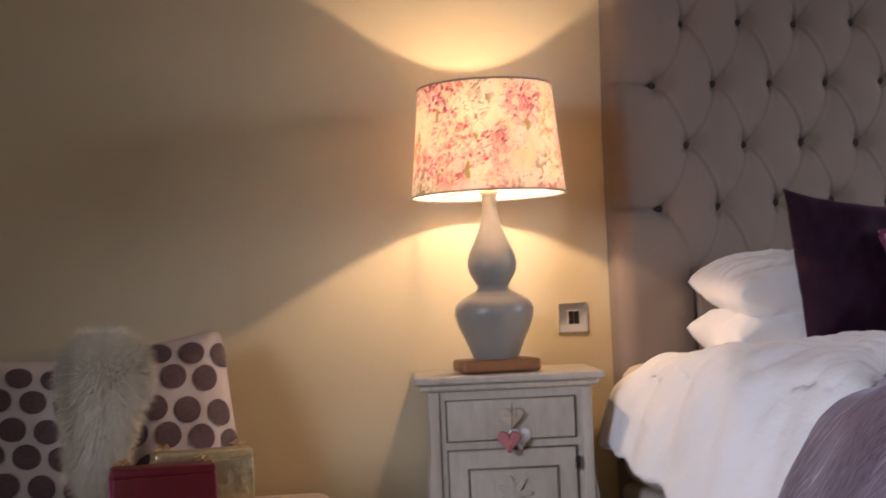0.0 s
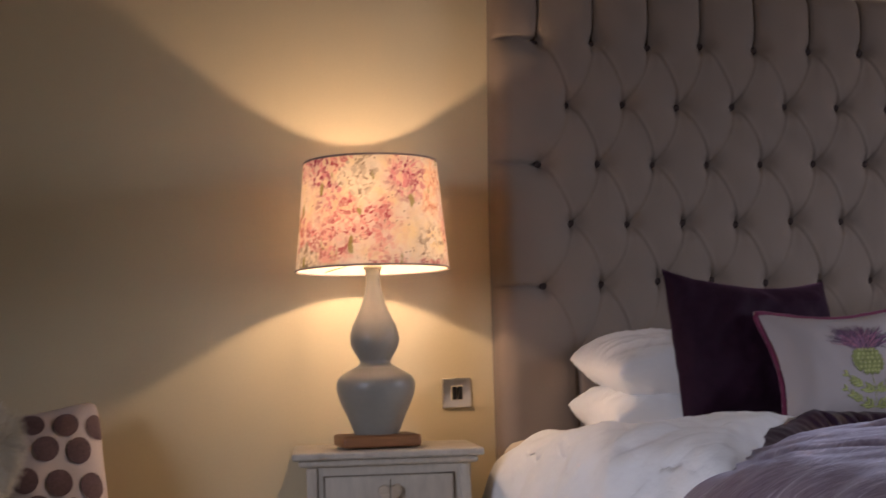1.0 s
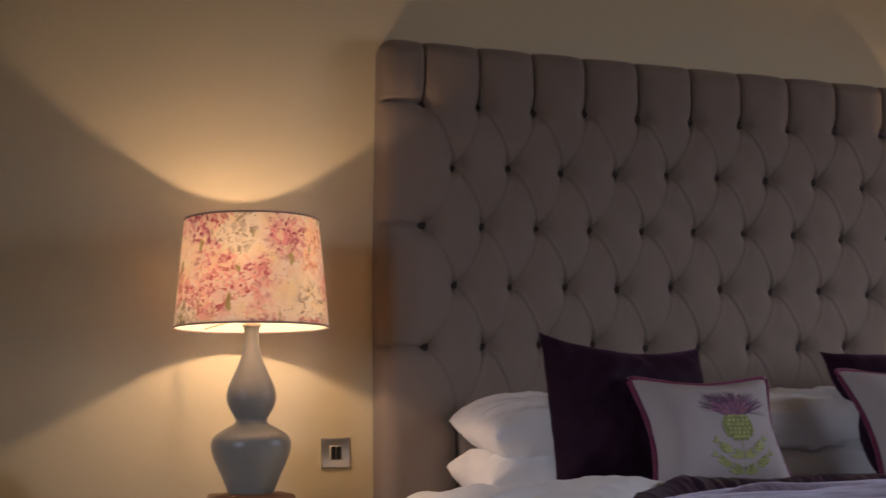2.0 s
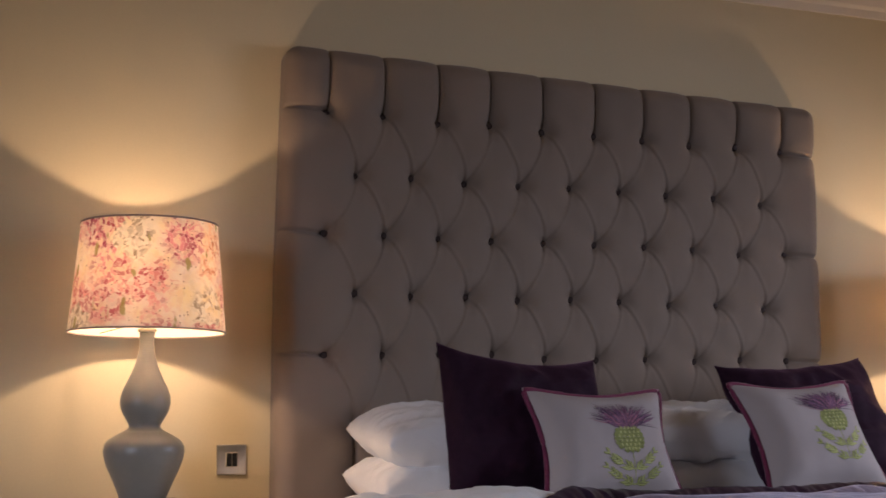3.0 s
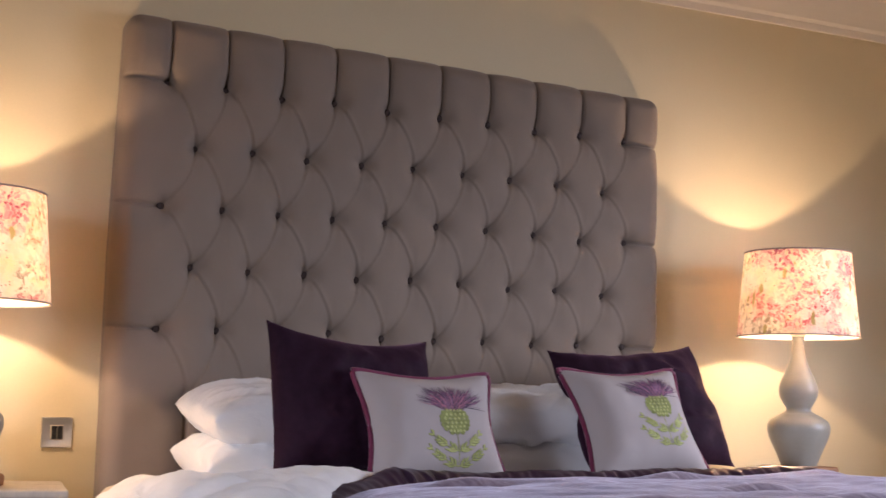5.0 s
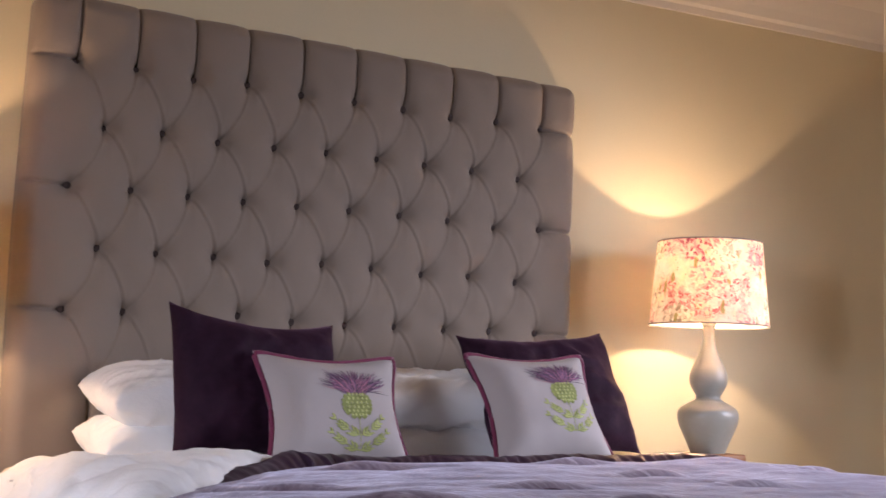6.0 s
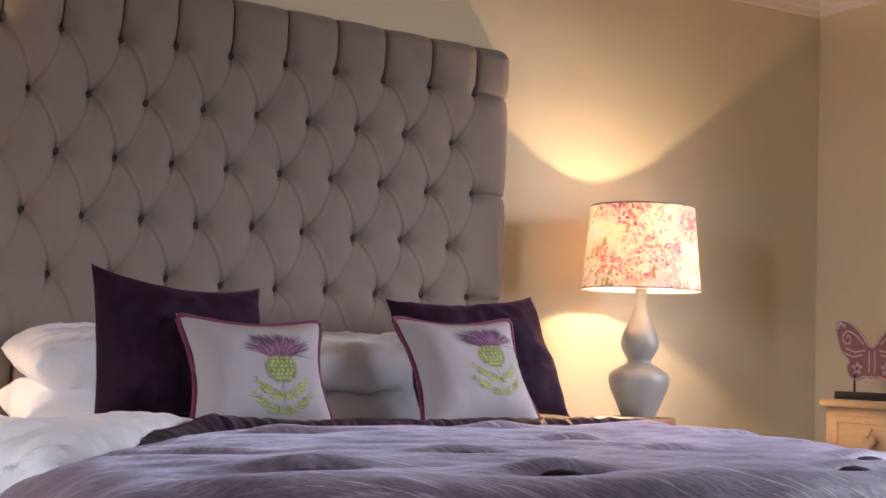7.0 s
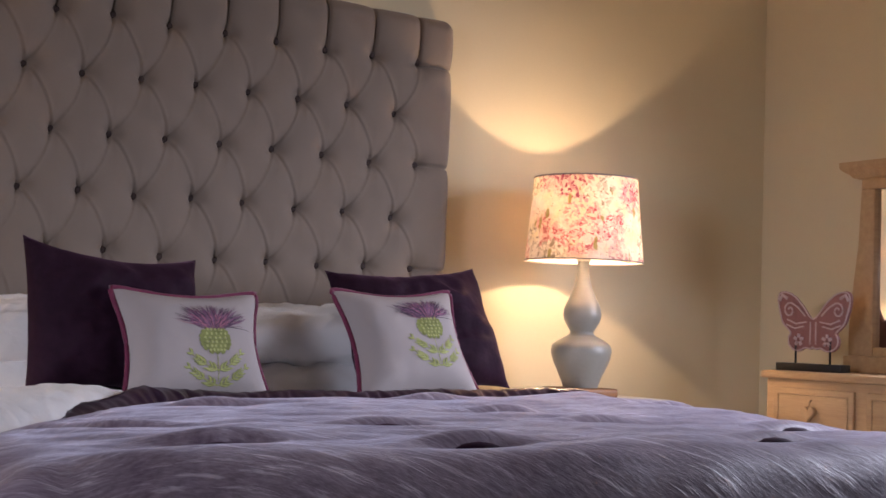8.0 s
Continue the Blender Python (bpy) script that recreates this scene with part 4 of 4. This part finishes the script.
def socket():
    s = thing("wall_switch", pose(-0.934, WALL_Y, 0.822), "square chrome switch plate with black rockers on the wall", "switch")
    part("plate", box((-0.039, -0.007, -0.039), (0.039, 0.0, 0.039), 0.003, 3), "chrome", s)
    part("surround", box((-0.016, -0.009, -0.019), (0.016, -0.007, 0.019), 0.001), "cream_plastic", s)
    for x in (-0.0075, 0.0075):
        part("rocker", box((x - 0.0065, -0.013, -0.017), (x + 0.0065, -0.009, 0.017), 0.0015), "black", s)


socket()


# ---- the couch corner with cushions and bags ----
def couch():
    c = thing("couch", pose(-2.30, -0.33, 0), "low upholstered couch against the wall", "couch")
    part("seat", box((-0.72, -0.42, 0.16), (0.72, 0.40, 0.42), 0.05, 4), "spotcloth", c)
    part("back_cushion", box((-0.70, 0.24, 0.42), (0.40, 0.41, 0.58), 0.06, 4), "spotcloth", c)
    for x in (-0.64, 0.64):
        for y in (-0.34, 0.32):
            part("leg", lathe([(0.018, 0), (0.026, 0.16)], 12), "oakbase", c).location = (x, y, 0)


def spotted_cushion(bl, br, tl, seed, lean=0.0, rise=0.0):
    m, w, h = frame_pose(bl, br, tl)
    t, pn = 0.14, 0.055
    c = thing("cushion", m, "oyster cushion with dark plum flocked spots", "cushion", "spotted cushions")
    part("cover", pillow_mesh(w, h, t, pn, seed=seed, wrinkle=0.004, corner=CORNER, skew=(0, rise)), "spotcloth", c)
    r, p = 0.0292, 0.0740
    for row in range(-4, 5):
        for col in range(-4, 5):
            x = col * p + (row % 2) * p / 2 + row * lean * p + 0.012
            z = row * p * 0.866 - col * lean * p
            if abs(x) > w / 2 - 0.012 or abs(z) > h / 2 - 0.012:
                continue
            bm = bmesh.new()
            def sp(rr, a):
                xx, zz = x + rr * math.cos(a), z + rr * math.sin(a)
                A = max(-0.985, min(0.985, xx / (w / 2) / (1 - pn * 0.6)))
                Bz = max(-0.985, min(0.985, zz / (h / 2) / (1 - pn * 0.6)))
                return front_at(w, h, t, pn, A, Bz, lift=0.003, seed=seed) + Vector((0, 0, rise * (A + 1) * (Bz + 1) / 4))
            cv = bm.verts.new(sp(0, 0))
            mid = [bm.verts.new(sp(r * 0.6, 2 * math.pi * i / 20)) for i in range(20)]
            rim = [bm.verts.new(sp(r, 2 * math.pi * i / 20)) for i in range(20)]
            for i in range(20):
                j = (i + 1) % 20
                bm.faces.new((cv, mid[i], mid[j]))
                bm.faces.new((mid[i], rim[i], rim[j], mid[j]))
            part("spot", bm, "spot", c)


def fur_stole():
    """A fluffy white stole hanging over the cushions, a core covered in fine tapering strands."""
    f = thing("fur_stole", pose(-2.075, -0.36, 0.46), "fluffy cream white fur stole draped over spotted cushions", "fur stole")
    line = [(-0.040, 0.0, 0.01), (-0.050, -0.01, 0.09), (-0.038, -0.02, 0.19), (-0.026, -0.01, 0.27), (-0.026, 0.015, 0.335), (-0.030, 0.04, 0.375)]
    rad = [0.016, 0.048, 0.066, 0.088, 0.080, 0.020]
    bm = bmesh.new()
    rng = random.Random(9)
    P, R = [], []
    for i in range(len(line) - 1):
        for k in range(6):
            q = k / 6
            P.append(Vector(line[i]).lerp(Vector(line[i + 1]), q))
            R.append(rad[i] + (rad[i + 1] - rad[i]) * q)
    seg, rings = 18, []
    for p, r in zip(P, R):
        rings.append([bm.verts.new(p + Vector((r * math.cos(2 * math.pi * j / seg), 0.5 * r * math.sin(2 * math.pi * j / seg), 0))) for j in range(seg)])
    for a, b in zip(rings, rings[1:]):
        for j in range(seg):
            bm.faces.new((a[j], a[(j + 1) % seg], b[(j + 1) % seg], b[j]))
    bm.faces.new(rings[0][::-1])
    bm.faces.new(rings[-1])
    part("pelt", bm, "fur", f)
    vs, fs = [], []
    for i in range(36000):
        k = rng.random() * (len(P) - 1)
        i0 = int(k)
        p, r = P[i0].lerp(P[i0 + 1], k - i0), R[i0] + (R[i0 + 1] - R[i0]) * (k - i0)
        a = rng.uniform(0, 2 * math.pi)
        d = Vector((math.cos(a), 0.75 * math.sin(a), 0.45 * max(0.0, (k - 15) / 14)))
        root = p + Vector((r * math.cos(a), 0.5 * r * math.sin(a), 0)) * 0.97
        ln = rng.uniform(0.018, 0.044)
        tip = root + (d + Vector((rng.gauss(0, 0.35), rng.gauss(0, 0.35), -0.9 + 1.5 * max(0.0, min(1.0, (k - 15) / 13)) + rng.gauss(0, 0.35)))).normalized() * ln
        w = Vector((-math.sin(a), math.cos(a), rng.gauss(0, 0.3))).normalized() * 0.0011
        n = len(vs)
        vs += [root - w, root + w, tip]
        fs.append((n, n + 1, n + 2))
    hair = part("fur", (vs, fs), "fur", f)
    hair["kind"] = "stuff"


def chain(bm, pts, r=0.0042):
    for i in range(len(pts) - 1):
        a, b = Vector(pts[i]), Vector(pts[i + 1])
        c, d = (a + b) / 2, (b - a)
        side = Vector((0, 0, 1)) if i % 2 else Vector((0, 1, 0))
        side = (side - side.dot(d.normalized()) * d.normalized()).normalized()
        ring = [c + d * 0.72 * math.cos(t) + side * r * 1.3 * math.sin(t) for t in [2 * math.pi * j / 12 for j in range(12)]]
        tube(ring, r * 0.38, 5, bm, closed=True)


def handbag(name, m, w, h, d, mat, side_mat, label, flap):
    b = thing(name, m, label, "handbag", "handbags")
    part("body", box((-w / 2, -d / 2, 0), (w / 2, d / 2, h), 0.018, 4), side_mat, b)
    fl = [(-w / 2 + 0.004, -d / 2 - 0.010, h * flap), (w / 2 - 0.004, -d / 2 - 0.001, h - 0.012)]
    part("flap", box(fl[0], fl[1], 0.004, 3), mat, b, "folded front flap")
    part("lid", box((-w / 2 + 0.003, -d / 2 - 0.008, h - 0.014), (w / 2 - 0.003, d / 2 - 0.004, h + 0.006), 0.006, 3), mat, b, "top of the flap")
    part("clasp", box((-0.016, -d / 2 - 0.016, h * flap + 0.01), (0.016, -d / 2 - 0.010, h * flap + 0.032), 0.003), "brass", b, "brass clasp")
    n = 30
    pts = [(-w / 2 + 0.012 + (w - 0.024) * i / n, d * 0.1 * math.sin(i * 0.9), h + 0.011 + 0.006 * abs(math.sin(i * 0.55))) for i in range(n + 1)]
    for run in (pts[:6], pts[-6:]):
        bm = bmesh.new()
        chain(bm, run)
        part("chain_strap", bm, "brass", b, "brass chain strap")



couch()
spotted_cushion((-2.075, -0.27, 0.44), (-1.80, -0.19, 0.44), (-2.09, -0.12, 0.80), 21, 0.20, 0.045)
spotted_cushion((-2.50, -0.30, 0.43), (-2.14, -0.27, 0.43), (-2.52, -0.14, 0.80), 22, 0.10, -0.02)
fur_stole()
handbag("handbag", pose(-1.98, -0.50, 0.42, 0, 0, 6), 0.215, 0.142, 0.075, "red", "magenta", "dark red and magenta evening bag with brass chain", 0.35)
handbag("handbag", pose(-1.902, -0.40, 0.42, 0, 0, 10), 0.215, 0.158, 0.075, "gold", "gold", "crinkled pale gold leather bag with chain strap", 0.35)


# ---- the dresser corner ----
def dresser():
    y0, y1, x0, x1, H = -1.16, -0.375, 1.855, RIGHT_X - 0.005, 0.826
    d = thing("dresser", pose(0, 0, 0), "pale oak dresser with heart-handled drawers", "dresser")
    part("top", box((x0 - 0.02, y0 - 0.02, H - 0.024), (x1, y1 + 0.012, H), 0.006, 3), "oak", d)
    part("case", box((x0, y0, 0.07), (x1, y1, H - 0.024), 0.003), "oak", d)
    part("plinth", box((x0 + 0.02, y0 + 0.02, 0.0), (x1, y1 - 0.02, 0.07), 0.003), "oak", d)
    for r, (z1, z0) in enumerate(((H - 0.05, H - 0.20), (H - 0.225, H - 0.43), (H - 0.455, 0.10))):
        spans = ((y0 + 0.04, -0.795), (-0.745, y1 - 0.04))
        for a, b in spans:
            dr = part("drawer", box((x0 - 0.012, a, z0), (x0, b, z1), 0.004), "oak", d)
            bm = bmesh.new()
            for lo, hi in (((x0 - 0.0145, a + 0.02, z0 + 0.018), (x0 - 0.012, b - 0.02, z0 + 0.022)), ((x0 - 0.0145, a + 0.02, z1 - 0.022), (x0 - 0.012, b - 0.02, z1 - 0.018)),
                           ((x0 - 0.0145, a + 0.02, z0 + 0.022), (x0 - 0.012, a + 0.024, z1 - 0.022)), ((x0 - 0.0145, b - 0.024, z0 + 0.022), (x0 - 0.012, b - 0.02, z1 - 0.022))):
                box(lo, hi, bm=bm)
            part("bead", bm, "oak", dr)
            hd = part("handle", prism(heart(0.052), 0.014, bevel=0.003), "oak", dr, "carved wooden heart handle")
            hd.matrix_world = pose(x0 - 0.032, (a + b) / 2, (z0 + z1) / 2, 0, 0, -90)
            part("cord", tube([(x0 - 0.03, (a + b) / 2, (z0 + z1) / 2 + 0.014), (x0 - 0.02, (a + b) / 2, (z0 + z1) / 2 + 0.036), (x0 - 0.012, (a + b) / 2, (z0 + z1) / 2 + 0.04)], 0.0014, 5), "groove", dr)


def dresser_mirror():
    m = thing("dresser_mirror", pose(2.13, -0.787, 0.826, 0, 0, -90), "oak framed mirror with moulded crown on the dresser", "mirror")
    # local x runs along the wall away from the corner's far side, local y towards the wall
    W = 0.28
    for sx in (-1, 1):
        out = [(sx * (W - 0.055), 0.055), (sx * (W + 0.045), 0.055), (sx * (W + 0.045), 0.14), (sx * (W + 0.030), 0.28), (sx * (W + 0.010), 0.42), (sx * (W + 0.0), 0.60), (sx * (W - 0.055), 0.60)]
        part("post", prism(out, 0.035, bevel=0.003), "oak", m)
    part("foot_rail", box((-W - 0.05, -0.02, 0.0), (W + 0.05, 0.06, 0.055), 0.005), "oak", m)
    part("lower_rail", box((-W + 0.055, 0.002, 0.055), (W - 0.055, 0.033, 0.085), 0.003), "oak", m)
    part("upper_rail", box((-W - 0.0, 0.001, 0.60), (W + 0.0, 0.034, 0.635), 0.003), "oak", m)
    crown = [(0.0, 0.635), (-0.012, 0.640), (-0.018, 0.650), (-0.034, 0.662), (-0.040, 0.672), (-0.040, 0.690), (0.036, 0.690), (0.036, 0.635)]
    bm = bmesh.new()
    ends = []
    for sx in (-1, 1):
        ends.append([bm.verts.new((sx * (W + 0.012 + max(0, -y) * 1.2), y, z)) for y, z in crown])
    n = len(crown)
    for i in range(n):
        j = (i + 1) % n
        bm.faces.new((ends[0][i], ends[0][j], ends[1][j], ends[1][i]))
    bm.faces.new(ends[0][::-1])
    bm.faces.new(ends[1])
    bmesh.ops.recalc_face_normals(bm, faces=bm.faces)
    part("crown", bm, "oak", m, smooth=False)
    part("glass", box((-W + 0.055, 0.018, 0.085), (W - 0.055, 0.024, 0.60)), "mirror", m, "silvered mirror glass", smooth=False)
    part("backing", box((-W + 0.05, 0.034, 0.06), (W - 0.05, 0.040, 0.62)), "oak", m)


def butterfly():
    b = thing("butterfly_ornament", pose(1.975, -0.455, 0.826, 0, 0, -78) @ Matrix.Diagonal((0.84, 1, 0.97, 1)), "carved red-brown butterfly with whitewashed lines on black stand", "ornament")
    part("stand", box((-0.142, -0.03, 0), (0.142, 0.03, 0.026), 0.003), "black", b, "black wooden stand")
    for x in (-0.075, 0.075):
        part("rod", tube([(x, 0, 0.024), (x, 0, 0.10)], 0.004, 8), "black", b, "thin dark rod")
    half = [(0.0, 0.175), (0.018, 0.185), (0.05, 0.222), (0.09, 0.255), (0.13, 0.268), (0.155, 0.262), (0.162, 0.235), (0.152, 0.195), (0.138, 0.160), (0.112, 0.137), (0.102, 0.125), (0.112, 0.108), (0.108, 0.085), (0.088, 0.068), (0.06, 0.065), (0.035, 0.075), (0.012, 0.072), (0.0, 0.078)]
    sm = smooth_profile(half, 4)
    outline = sm + [(-x, z) for x, z in reversed(sm[1:-1])]
    body = part("carved_panel", prism(outline, 0.012, bevel=0.002), "bfly", b, "red-brown carved wings")
    bm = bmesh.new()
    y = -0.001
    tube([(x * 0.965, y, 0.165 + (z - 0.165) * 0.965) for x, z in outline], 0.0030, 6, bm, closed=True)
    for sx in (-1, 1):
        sp = []
        for i in range(26):
            a = i / 25 * 2.6 * math.pi
            r = 0.006 + 0.021 * i / 25
            sp.append((sx * (0.105 + r * math.cos(a + 0.4)), y, 0.203 + r * math.sin(a + 0.4)))
        sp += [(sx * 0.07, y, 0.215), (sx * 0.035, y, 0.185)]
        tube(sp, 0.0032, 6, bm)
        tube([(sx * 0.115, y, 0.243), (sx * 0.138, y, 0.255), (sx * 0.150, y, 0.235)], 0.006, 6, bm)
        tube([(sx * 0.03, y, 0.165), (sx * 0.075, y, 0.158), (sx * 0.115, y, 0.172)], 0.003, 6, bm)
        tube([(sx * 0.04, y, 0.150), (sx * 0.08, y, 0.142), (sx * 0.118, y, 0.155)], 0.003, 6, bm)
        for i in range(5):
            a = 2 * math.pi * i / 5 + 0.3
            cx, cz = sx * 0.062, 0.104
            tube([(cx + 0.008 * math.cos(a), y, cz + 0.008 * math.sin(a)), (cx + 0.021 * math.cos(a), y, cz + 0.021 * math.sin(a))], 0.0065, 6, bm)
        tube([(sx * 0.012, y, 0.09), (sx * 0.012, y, 0.165)], 0.003, 6, bm)
    part("raised_tracery", bm, "bfly_line", b, "whitewashed raised lines")


dresser()
dresser_mirror()
butterfly()
